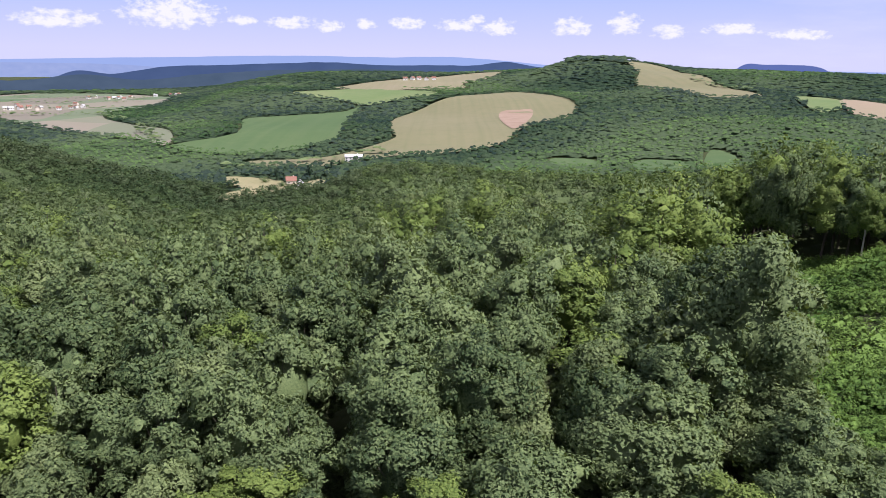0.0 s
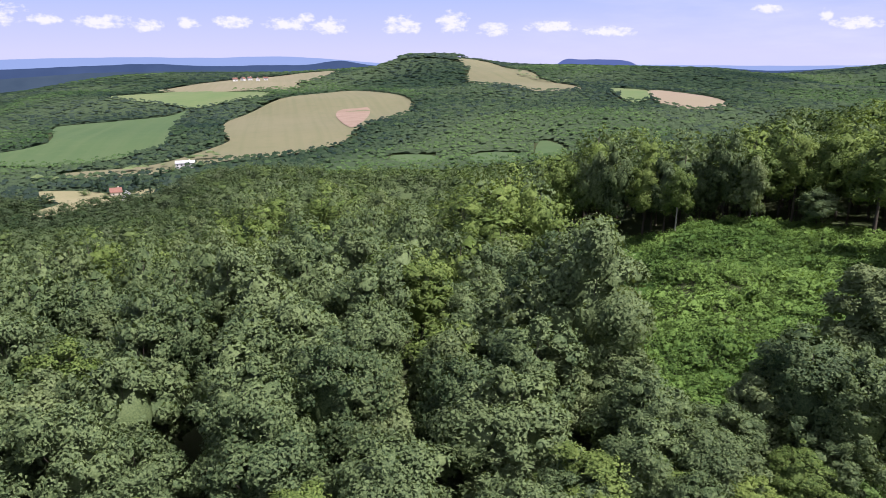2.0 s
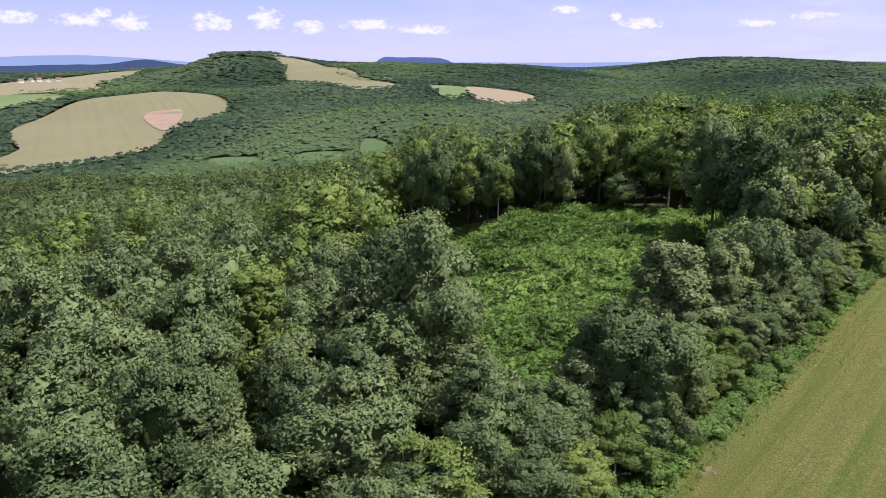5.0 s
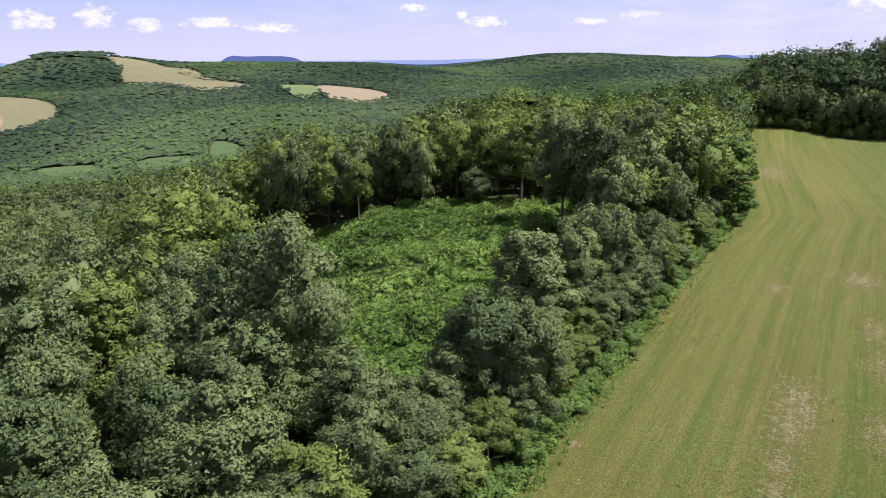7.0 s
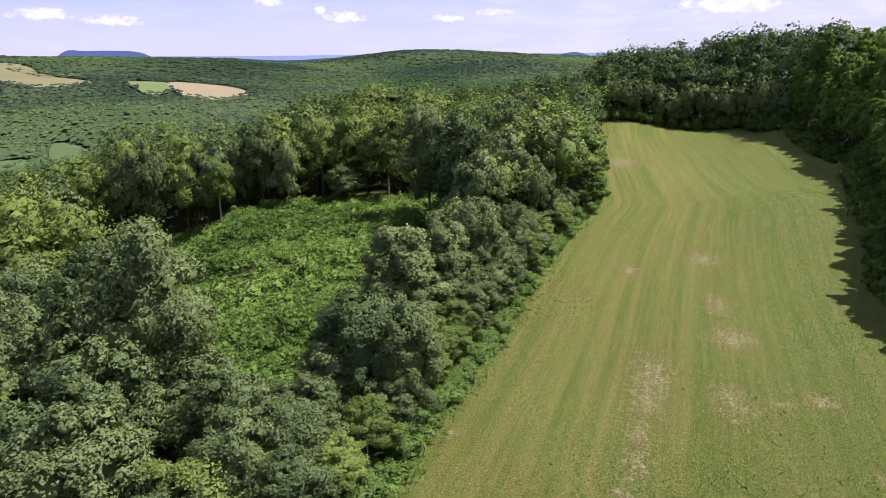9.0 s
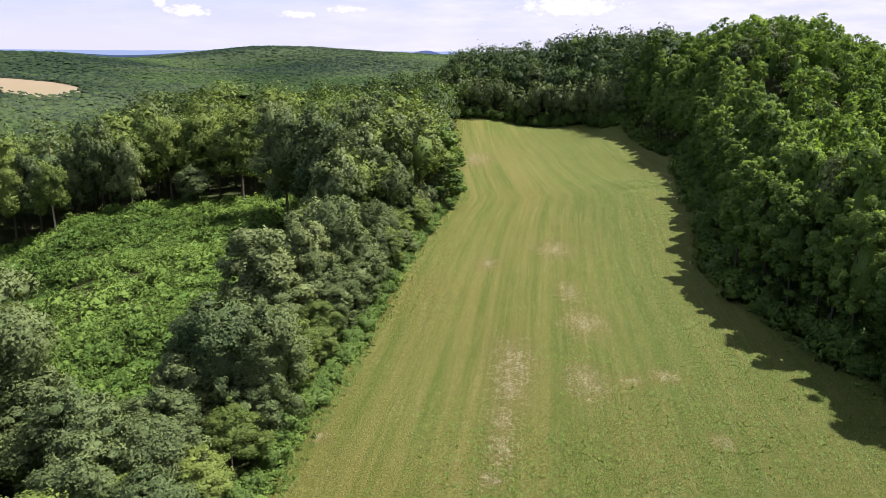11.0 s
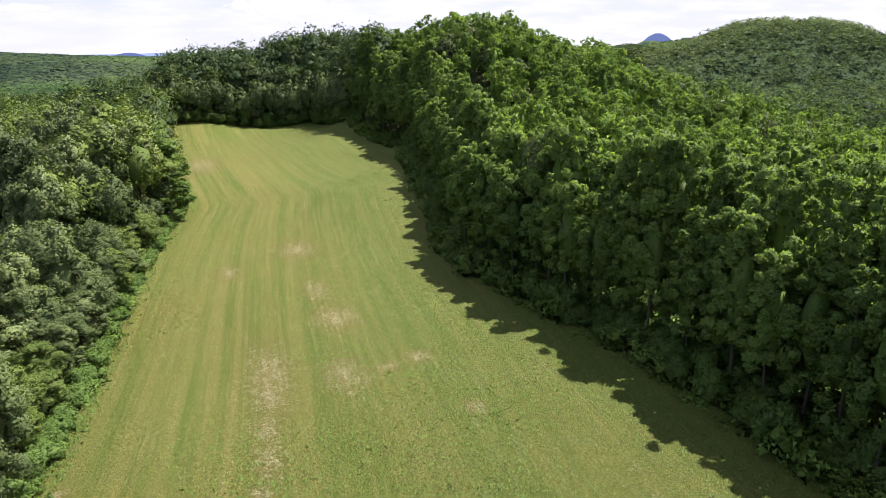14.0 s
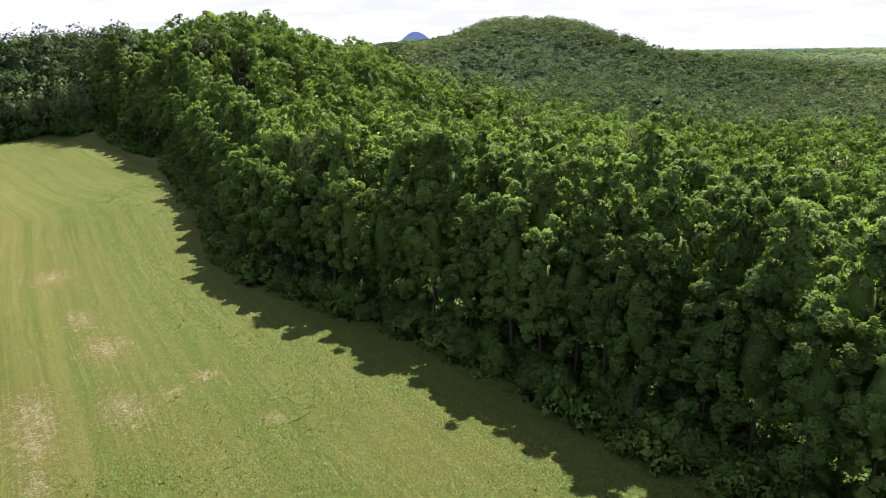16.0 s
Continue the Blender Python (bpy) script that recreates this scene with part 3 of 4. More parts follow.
def draped(name, poly, mat, step, lift, label, category, swath=None):
    """A field laid on the land: a fine grid cut along its outline."""
    bm = bmesh.new()
    bm.faces.new([bm.verts.new((px, py, 0)) for px, py in poly])
    xs, ys = [p[0] for p in poly], [p[1] for p in poly]
    for axis, low, high in ((0, min(xs), max(xs)), (1, min(ys), max(ys))):
        c = low + step
        while c < high:
            no = (1, 0, 0) if axis == 0 else (0, 1, 0)
            bmesh.ops.bisect_plane(bm, geom=bm.verts[:] + bm.edges[:] + bm.faces[:], plane_co=(c, c, 0), plane_no=no)
            c += step
    co = np.array([tuple(v.co) for v in bm.verts])
    z = ground_z(co[:, 0], co[:, 1]) + lift
    for v, h in zip(bm.verts, z):
        v.co.z = h
    for f in bm.faces:
        f.normal_update()
        if f.normal.z < 0:
            f.normal_flip()
        f.smooth = True
    me = bpy.data.meshes.new(name)
    bm.to_mesh(me)
    bm.free()
    me.materials.append(mat)
    if swath:
        x, y = co[:, 0], co[:, 1]
        across = edge_distance(swath, x, y)
        along = x * 0.9 + y * 0.44
        att = me.attributes.new("swath", "FLOAT_VECTOR", "POINT")
        att.data.foreach_set("vector", np.stack([across, along, np.zeros(len(x))], 1).astype(np.float32).ravel())
    return tagged(new(name, me), label, category, kind="structure")


def rounded(poly, steps=4):
    """The outline as a smooth closed curve."""
    p = np.array(poly, float)
    out = []
    for i in range(len(p)):
        a, b, c, d = p[i - 1], p[i], p[(i + 1) % len(p)], p[(i + 2) % len(p)]
        for s in range(steps):
            t = s / steps
            out.append(tuple(0.5 * (2 * b + (c - a) * t + (2 * a - 5 * b + 4 * c - d) * t * t + (3 * b - a - 3 * c + d) * t ** 3)))
    return out


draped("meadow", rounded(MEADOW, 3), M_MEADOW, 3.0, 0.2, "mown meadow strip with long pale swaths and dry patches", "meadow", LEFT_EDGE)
draped("scrub_clearing", rounded(CLEARING, 3), M_SCRUB, 8.0, 0.10, "overgrown clearing with bright green weeds", "clearing")
for nm, poly, mat, label in (
        ("grain_field", WHEAT, M_WHEAT, "large pale ripe grain field on the far slope"),
        ("clover_field", CLOVER, M_CLOVER, "bright green crop field beside the valley"),
        ("pasture", PASTURE, M_PASTURE, "pale green pasture on the upper slope"),
        ("stubble_field", STUBBLE, M_STUBBLE, "yellow stubble field below the hamlet"),
        ("hilltop_field", HILL_FIELD, M_WHEAT, "ripe field on the saddle beside the wooded hill"),
        ("side_field", SIDE_FIELD, M_PASTURE, "small pale green field between woods"),
        ("tan_field", TAN_FIELD, M_TAN, "tan stubble field between woods"),
        ("valley_yard", YARD, M_DRY, "dry grass round the valley houses"),
        ("valley_plain", PLAIN, M_PLAIN, "patchwork of pale fields on the plain")):
    draped(nm, rounded(poly, 3), mat, 35.0, 2.5, label, "field")
draped("bare_patch", rounded(BARE, 3), M_BARE, 20.0, 2.75, "bare reddish soil patch in the grain field", "field")
for g in GLADES:
    draped("glade", rounded(g, 3), M_CLOVER, 40.0, 0.8, "small green glade between woods", "field")


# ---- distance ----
# emission in the blues of distance haze; no sun or sky light acts on it
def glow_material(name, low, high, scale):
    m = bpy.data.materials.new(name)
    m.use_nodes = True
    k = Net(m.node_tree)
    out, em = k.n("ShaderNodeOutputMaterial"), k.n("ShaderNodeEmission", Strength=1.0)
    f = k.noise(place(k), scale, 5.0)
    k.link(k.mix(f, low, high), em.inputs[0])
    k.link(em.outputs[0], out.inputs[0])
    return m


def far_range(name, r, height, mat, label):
    """A far range: a sloping ribbon, glowing in its haze colour, whose crest follows height(azimuth)."""
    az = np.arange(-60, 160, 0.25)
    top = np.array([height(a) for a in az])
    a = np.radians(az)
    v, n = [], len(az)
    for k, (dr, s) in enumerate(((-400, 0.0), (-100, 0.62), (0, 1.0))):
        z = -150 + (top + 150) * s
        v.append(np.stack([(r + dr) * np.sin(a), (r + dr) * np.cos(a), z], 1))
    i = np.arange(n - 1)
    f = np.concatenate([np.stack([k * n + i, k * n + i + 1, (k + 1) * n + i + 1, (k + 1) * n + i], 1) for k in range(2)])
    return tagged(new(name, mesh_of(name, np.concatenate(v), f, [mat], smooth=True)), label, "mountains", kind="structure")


def bell(a, c, w):
    return math.exp(-((a - c) / w) ** 2)


def step_(a, c, w):
    return 1 / (1 + math.exp(-(a - c) / w))


def blue_range(a):
    """The palest mountains on the horizon."""
    el = -0.10 + 0.08 * noise.noise((a * 0.12, 0, 0)) + 0.03 * noise.noise((a * 0.6, 3, 0)) - 0.2 * step_(-a, 27, 2)
    el += 0.34 * bell(a, -9, 14) + 0.18 * bell(a, 0, 4) - 0.33 * step_(a, 7, 1.5)
    el -= 1.2 * step_(a, 112, 1.0)
    return 24 + 4700 * math.tan(radians(el))


def mesa_range(a):
    """The blue table mountain, a low cone and a dark cone beyond the woods."""
    el = -1.6 + 1.62 * step_(a, 21.6, 0.35) * (1 - step_(a, 28.6, 0.5)) + 0.10 * bell(a, 22.8, 0.6) + 0.03 * noise.noise((a * 0.9, 3, 0))
    el += 1.24 * bell(a, 60.4, 2.6) + 2.1 * bell(a, 100.4, 1.9)
    return 24 + 4500 * math.tan(radians(el))


def dark_range(a):
    """Dark wooded hills that sink to the plain at one end."""
    el = -0.46 + 0.05 * noise.noise((a * 0.25, 7, 0)) + 0.03 * noise.noise((a * 0.9, 5, 0))
    el += 0.70 * bell(a, -27.3, 1.7) - 1.5 * step_(-a, 24.5, 1.8)
    el += 0.24 * bell(a, -9.5, 4) + 0.12 * bell(a, -0.5, 3) + 0.42 * bell(a, 4.8, 2)
    el -= 0.32 * bell(a, 38, 5) + 0.2 * step_(a, 58, 1.5) + 0.4 * step_(a, 68, 1.0) + 1.6 * step_(a, 107, 1.0)
    return 24 + 3700 * math.tan(radians(el))


def nearer_range(a):
    el = -0.95 + 0.16 * noise.noise((a * 0.2, 11, 0)) + 0.05 * noise.noise((a * 1.1, 2, 0))
    el += 0.25 * bell(a, -6, 6) - 0.75 / (1 + math.exp((a + 20) * 0.8)) + 0.45 * bell(a, -27.0, 2.6) - 0.6 / (1 + math.exp(-(a - 64)))
    el -= 1.6 / (1 + math.exp(-(a - 107)))
    return 24 + 2560 * math.tan(radians(el))


def lowland(a):
    return 24 + 4300 * math.tan(radians(-0.45 - 0.9 * step_(a, -20, 2.0) + 0.03 * noise.noise((a * 0.9, 4, 0))))


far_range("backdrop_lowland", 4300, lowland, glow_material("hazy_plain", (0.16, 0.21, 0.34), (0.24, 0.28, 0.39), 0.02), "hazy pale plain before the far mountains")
far_range("backdrop_ridge", 2560, nearer_range, glow_material("ridge_haze_glow", (0.034, 0.054, 0.078), (0.064, 0.090, 0.116), 0.014), "wooded ridge before the far hills")
far_range("backdrop_table_mountain", 4500, mesa_range, glow_material("nearer_blue", (0.062, 0.088, 0.200), (0.078, 0.106, 0.225), 0.004), "table mountain and cones on the horizon, glowing in deep haze blue")
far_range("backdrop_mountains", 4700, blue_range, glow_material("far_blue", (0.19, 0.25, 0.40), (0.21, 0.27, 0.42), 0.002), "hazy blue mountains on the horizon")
far_range("backdrop_hills", 3700, dark_range, glow_material("hills_haze_glow", (0.030, 0.050, 0.098), (0.058, 0.086, 0.150), 0.006), "wooded hills in the distance, glowing in dark haze blue")


# ---- woods ----
NAMES = ["oak", "locust", "poplar", "beech"]
TREE_LABEL = {"oak": "dark green broadleaf tree with a dense rounded crown", "locust": "bright green locust tree with feathery foliage",
              "poplar": "grey-green broadleaf tree with a tapering crown", "beech": "tall yellowish green broadleaf tree with bare lower trunk",
              "shrub": "low green shrub at the wood's edge", "spruce": "dark pointed spruce beside the valley houses"}


def wood_kind(x, y, u):
    """Which tree grows where: 0 oak, 1 locust, 2 poplar, 3 beech."""
    az, r = np.degrees(np.arctan2(x, y)), np.hypot(x, y)
    kind = np.where(u < 0.66, 0, np.where(u < 0.85, 2, 3))
    kind = np.where((r < 36) & (az < 45), np.where(u < 0.55, 3, np.where(u < 0.8, 0, 2)), kind)
    kind = np.where((az > 14) & (az < 62) & (r > 95) & (r < 420), np.where(u < 0.6, 3, 0), kind)
    zone = np.sin(x * 0.011 + 1.3 * np.sin(y * 0.006)) + np.sin(y * 0.009 + 2.0 + 1.1 * np.sin(x * 0.007))
    kind = np.where((r > 420) & (zone > 0.75), np.where(u < 0.8, 1, 3), kind)
    kind = np.where((r > 420) & (zone < -0.6), np.where(u < 0.7, 2, 0), kind)
    # cloud shadow on the far crest, put in as the darker poplar and oak greens
    kind = np.where((r > 1850) & (az > 34), np.where(u < 0.65, 2, 0), kind)
    right = (az > 79) & (az < 150) & (r < 230)
    kind = np.where(right, np.where(u < 0.9, 1, 2), kind)
    return kind


def tallness(x, y):
    """How much taller than usual the trees stand."""
    az, r = np.degrees(np.arctan2(x, y)), np.hypot(x, y)
    f = np.ones(x.shape)
    f = np.where((az > 58) & (az < 79) & (r > 190) & (r < 330), 1.45, f)
    f = np.where((az > 14) & (az < 62) & (r > 95) & (r < 260), 1.3, f)
    f = np.where((az < 40) & (r < 36), 0.72, f)
    f = np.where((az > 9.5) & (az < 14.8) & (r > 1600) & (r < 1850), 1.6, f)
    f = np.where((r > 560) & (r < 640) & (az > 4) & (az < 30), 0.75, f)
    return f


def free_land(x, y, margin):
    ok = np.ones(x.shape, bool)
    for poly in (MEADOW, CLEARING):
        ok &= ~inside(poly, x, y) & (edge_distance(poly, x, y, True) > margin)
    for poly in OPEN_LAND:
        ok &= ~(inside(rounded(poly, 3), x, y))
    return ok


def scatter(r0, r1, step, az0=-48, az1=148, grow=0.0):
    """Jittered places on rings; the step widens with distance by grow."""
    xs, ys, r = [], [], r0
    while r < r1:
        s = max(step, grow * r)
        n = max(1, int(radians(az1 - az0) * r / s))
        a = np.radians(az0 + (np.arange(n) + rng.uniform(-0.4, 0.4, n)) * (az1 - az0) / n)
        q = r + s * rng.uniform(-0.4, 0.4, n)
        xs.append(q * np.sin(a))
        ys.append(q * np.cos(a))
        r += s * 0.95
    return np.concatenate(xs), np.concatenate(ys)


def transformed(v, x, y, z, turn_z, sx, sz):
    c, s = math.cos(turn_z), math.sin(turn_z)
    return np.stack([(v[:, 0] * c - v[:, 1] * s) * sx + x, (v[:, 0] * s + v[:, 1] * c) * sx + y, v[:, 2] * sz + z], 1)


GROWN = {}
STANDS = [(87.2, -40.1, 6.0)]


def plant(kind, x, y, tall, wide=None, group="trees of the wood", label="", bark=None, lod=None, name=""):
    """One tree or shrub on the ground at (x, y), tall metres high."""
    name = name or kind + "_tree"
    lod = lod or ("near" if math.hypot(x, y) < 62 else "mid")
    sz = tall / KINDS[kind][0]
    sx = wide / KINDS[kind][1] if wide else min(max(sz, 0.8), 1.15) * rng.uniform(0.95, 1.1)
    m = pose(x, y, float(ground_z(x, y)[0]), 0, 0, rng.uniform(0, 360)) @ Matrix.Diagonal((sx, sx, sz, 1))
    key = (kind, lod, int(rng.integers(5 if lod == "near" else 4)), bark is None)
    STANDS.append((x, y, sx * KINDS[kind][1]))
    if key not in GROWN:
        v, f, nor, (stem, *limbs) = proto(*key[:3])
        tree = new(name)
        crown = new("crown", mesh_of("crown", v, f, [LEAF[kind]], smooth=True, normals=nor))
        trunk = new("trunk", mesh_of("trunk", *(stem if limbs and lod == "near" else join([stem, *limbs])), [bark or BARK], smooth=True))
        crown.parent = trunk.parent = tree
        for limb in limbs if lod == "near" else ():
            new("limb", mesh_of("limb", *limb, [bark or BARK], smooth=True)).parent = trunk
        GROWN[key] = tree
    else:
        tree = copy_thing(GROWN[key], Matrix())
        tree.name = name
    tree.matrix_basis = m
    return tagged(tree, label or TREE_LABEL[kind], "shrub" if kind == "shrub" else "tree", group)


def along(line, step, jitter=0.3):
    """Places along a line, with the way to its left."""
    p = np.array(line, float)
    seg = np.linalg.norm(np.diff(p, axis=0), axis=1)
    total, at, out = seg.sum(), 0.0, []
    while at < total:
        k = int(np.searchsorted(np.cumsum(seg), at))
        d = (p[k + 1] - p[k]) / seg[k]
        q = p[k] + d * (at - (np.cumsum(seg)[k] - seg[k]))
        out.append((q, np.array([-d[1], d[0]])))
        at += step * rng.uniform(1 - jitter, 1 + jitter)
    return out


# the single trees that stand out: kind, bearing, distance, height, crown radius
for kind, az, r, tall, wide in (
        ("oak", 25.5, 47, 15.0, 4.2), ("oak", 22.0, 52, 13.0, 3.8), ("poplar", 17.5, 36, 9.0, 3.2), ("poplar", 13.5, 43, 10.5, 2.8), ("oak", 8.0, 31, 9.5, 3.4),
        ("oak", -3, 34, 9.5, 3.6), ("beech", 2, 23, 7.5, 3.4), ("beech", 27, 31, 6.3, 2.6), ("beech", 33, 33, 5.6, 2.8), ("poplar", 38, 35, 6.0, 2.4),
        ("oak", 43.0, 43, 9.8, 3.3), ("oak", 46.5, 42, 8.6, 2.6), ("poplar", 46.5, 57, 11.0, 3.8), ("poplar", 50.0, 61, 10.5, 3.0), ("oak", 53.3, 68, 10.0, 3.0), ("oak", 50.5, 70, 9.5, 3.2),
        ("oak", 56.5, 78, 7.0, 2.2), ("beech", 57.0, 74, 5.2, 2.0), ("beech", 59.6, 88, 5.0, 2.0), ("poplar", 55.5, 92, 14.0, 3.6), ("poplar", 58.0, 99, 15.5, 3.6),
        ("poplar", 60.0, 106, 15.0, 3.4), ("locust", 61.6, 110, 12.5, 3.0), ("locust", 62.3, 114, 11.0, 2.8), ("locust", 61.9, 104, 9.0, 2.6), ("oak", 57.5, 88, 11.0, 3.0), ("oak", 53.0, 84, 12.0, 3.2),
        ("oak", 19.5, 35, 9.5, 3.6), ("oak", 20.8, 40.5, 10.5, 3.4), ("poplar", 28.0, 43, 7.0, 2.8), ("oak", 30.5, 39, 6.5, 2.8), ("poplar", 23.0, 42, 8.0, 2.8), ("oak", 52.0, 96, 16.0, 4.2), ("oak", 49.0, 104, 16.5, 4.4), ("beech", 45.5, 118, 16.0, 4.2), ("oak", 55.0, 108, 16.5, 4.2)):
    a = radians(az)
    plant(kind, r * math.sin(a), r * math.cos(a), tall, wide, group="trees round the clearing")

# the hedge between the meadow and the clearing
for q, left in along(LEFT_EDGE[1:8], 3.3):
    d = math.hypot(*q)
    if d < 14:
        continue
    p = q + left * rng.uniform(2.2, 3.0)
    plant(("oak", "poplar", "beech")[int(rng.integers(3))], *p, rng.uniform(3.8, 5.6), 1.9, group="trees of the hedge")
    p = q + left * rng.uniform(5.0, 7.5)
    plant(("oak", "poplar", "oak")[int(rng.integers(3))], *p, rng.uniform(5.5, 8.0), 2.4, group="trees of the hedge")
for q, left in along(LEFT_EDGE[1:8], 2.0):
    plant("shrub", *(q + left * rng.uniform(0.6, 1.6)), rng.uniform(0.9, 2.0), rng.uniform(0.9, 1.3), group="shrubs of the hedge", name="shrub", lod="bush")

# the edge of the locust wood
for q, left in along(RIGHT_EDGE, 3.1):
    if -45 < q[0] < 190:
        close = 1.0 if q[0] < 80 else 0.0
        plant("locust", *(q + left * (rng.uniform(3.0, 4.2) - close)), rng.uniform(11.5, 14.0), 2.0, group="edge of the locust wood")
        plant("locust", *(q + left * (rng.uniform(6.0, 8.0) - close)), rng.uniform(15.0, 18.0), 2.2, group="edge of the locust wood")
for q, left in along(RIGHT_EDGE, 1.9):
    if -20 < q[0] < 150:
        plant("shrub", *(q + left * rng.uniform(0.2, 2.4)), rng.uniform(1.2, 3.0), rng.uniform(1.0, 1.6), group="undergrowth of the wood", name="shrub", lod="bush")
        for near_, far_, tall_ in ((2.6, 5.0, 3.4), (5.0, 9.5, 4.2)):
            plant("shrub", *(q + left * rng.uniform(near_, far_)), rng.uniform(0.55, 1.0) * tall_, rng.uniform(1.4, 2.1), group="undergrowth of the wood", name="shrub", lod="bush")

plant("poplar", 70.0, -3.0, 15.5, 2.3, group="edge of the locust wood", label="slender feathery grey-green tree at the wood's edge")

# the dark wood's edge at the far end of the meadow
for q, left in along([(186, 100), (198, 83), (203, 61), (190, 49)], 3.2):
    plant("oak", *(q + left * rng.uniform(1.5, 3.0)), rng.uniform(11.0, 16.0), 3.4, group="far edge of the meadow", lod="wood")
    plant("shrub", *(q + left * rng.uniform(0.2, 0.9)), rng.uniform(2.5, 5.0), 2.2, group="far edge of the meadow", name="shrub", lod="bush")

# the front of the tall wood across the clearing
for q, left in along([(46, 123), (58, 110), (73, 97), (85, 88), (92, 82)], 4.6):
    plant(("beech", "oak")[int(rng.integers(2))], *(q + left * -1.0 + left * rng.uniform(-0.2, 2.0) * -1 + np.array([1.5, 2.5])), rng.uniform(12, 16.5), 3.3, group="front of the tall wood", lod="mid")
plant("beech", 62.0, 99.5, 11.5, 2.6, group="front of the tall wood", label="half-bare tree with a pale trunk before the wood", bark=PALE_BARK, lod="mid")
plant("poplar", 70.0, 92.0, 11.0, 2.2, group="front of the tall wood", label="drooping ivy-grown tree before the wood", lod="mid")
plant("oak", 78.0, 87.0, 6.5, 2.7, group="front of the tall wood", label="small round tree before the wood", lod="mid")

# the wood close by
ax, ay = scatter(16, 43, 4.9)
bx, by = scatter(44, 80, 5.1, az1=82)
cx, cy = scatter(44, 80, 4.3, az0=82)
wx, wy = np.concatenate([ax, bx, cx]), np.concatenate([ay, by, cy])
ok = free_land(wx, wy, 2.6)
sx_, sy_, sr_ = np.array(STANDS).T
for i in np.nonzero(ok)[0]:
    gap = np.hypot(sx_ - wx[i], sy_ - wy[i])
    if (gap < np.minimum(3.0, sr_ * 0.9)).any():
        continue
    kd = NAMES[int(wood_kind(wx[i:i + 1], wy[i:i + 1], rng.uniform(0, 1, 1))[0])]
    tall = {"oak": 10.5, "poplar": 10.0, "beech": 10.5, "locust": 14.4}[kd] * rng.uniform(0.8, 1.15) * float(tallness(wx[i:i + 1], wy[i:i + 1])[0])
    plant(kd, wx[i], wy[i], tall, lod="near" if math.hypot(wx[i], wy[i]) < 44 else "mid")


def leafy_sheet(r0, r1, az0, az1, lift):
    """The lower leaves of a far wood, closed between the crowns: a rough sheet lift metres over the ground."""
    az = np.radians(np.arange(az0, az1 + 0.01, 0.4))
    rings = np.geomspace(r0, r1, int(math.log(r1 / r0) / 0.010))
    a, r = np.meshgrid(az, rings)
    x, y = (r * np.sin(a)).ravel(), (r * np.cos(a)).ravel()
    free = free_land(x, y, 2.0)
    rim = np.full(len(x), 1e9)
    for poly in OPEN_LAND:
        rim = np.minimum(rim, edge_distance(rounded(poly, 2), x, y, True))
    z = ground_z(x, y) + lift * np.clip(rim / 22, 0.3, 1) + rng.uniform(-0.9, 0.9, len(x))
    n, m = len(az), len(rings)
    i, j = np.meshgrid(np.arange(n - 1), np.arange(m - 1))
    i, j = i.ravel(), j.ravel()
    q = np.stack([j * n + i, j * n + i + 1, (j + 1) * n + i + 1, (j + 1) * n + i], 1)
    q = q[free[q].all(1)]
    used, flat_ = np.unique(q, return_inverse=True)
    q = flat_.reshape(q.shape)
    return np.stack([x, y, z], 1)[used], np.concatenate([q[:, [0, 1, 2]], q[:, [0, 2, 3]]])


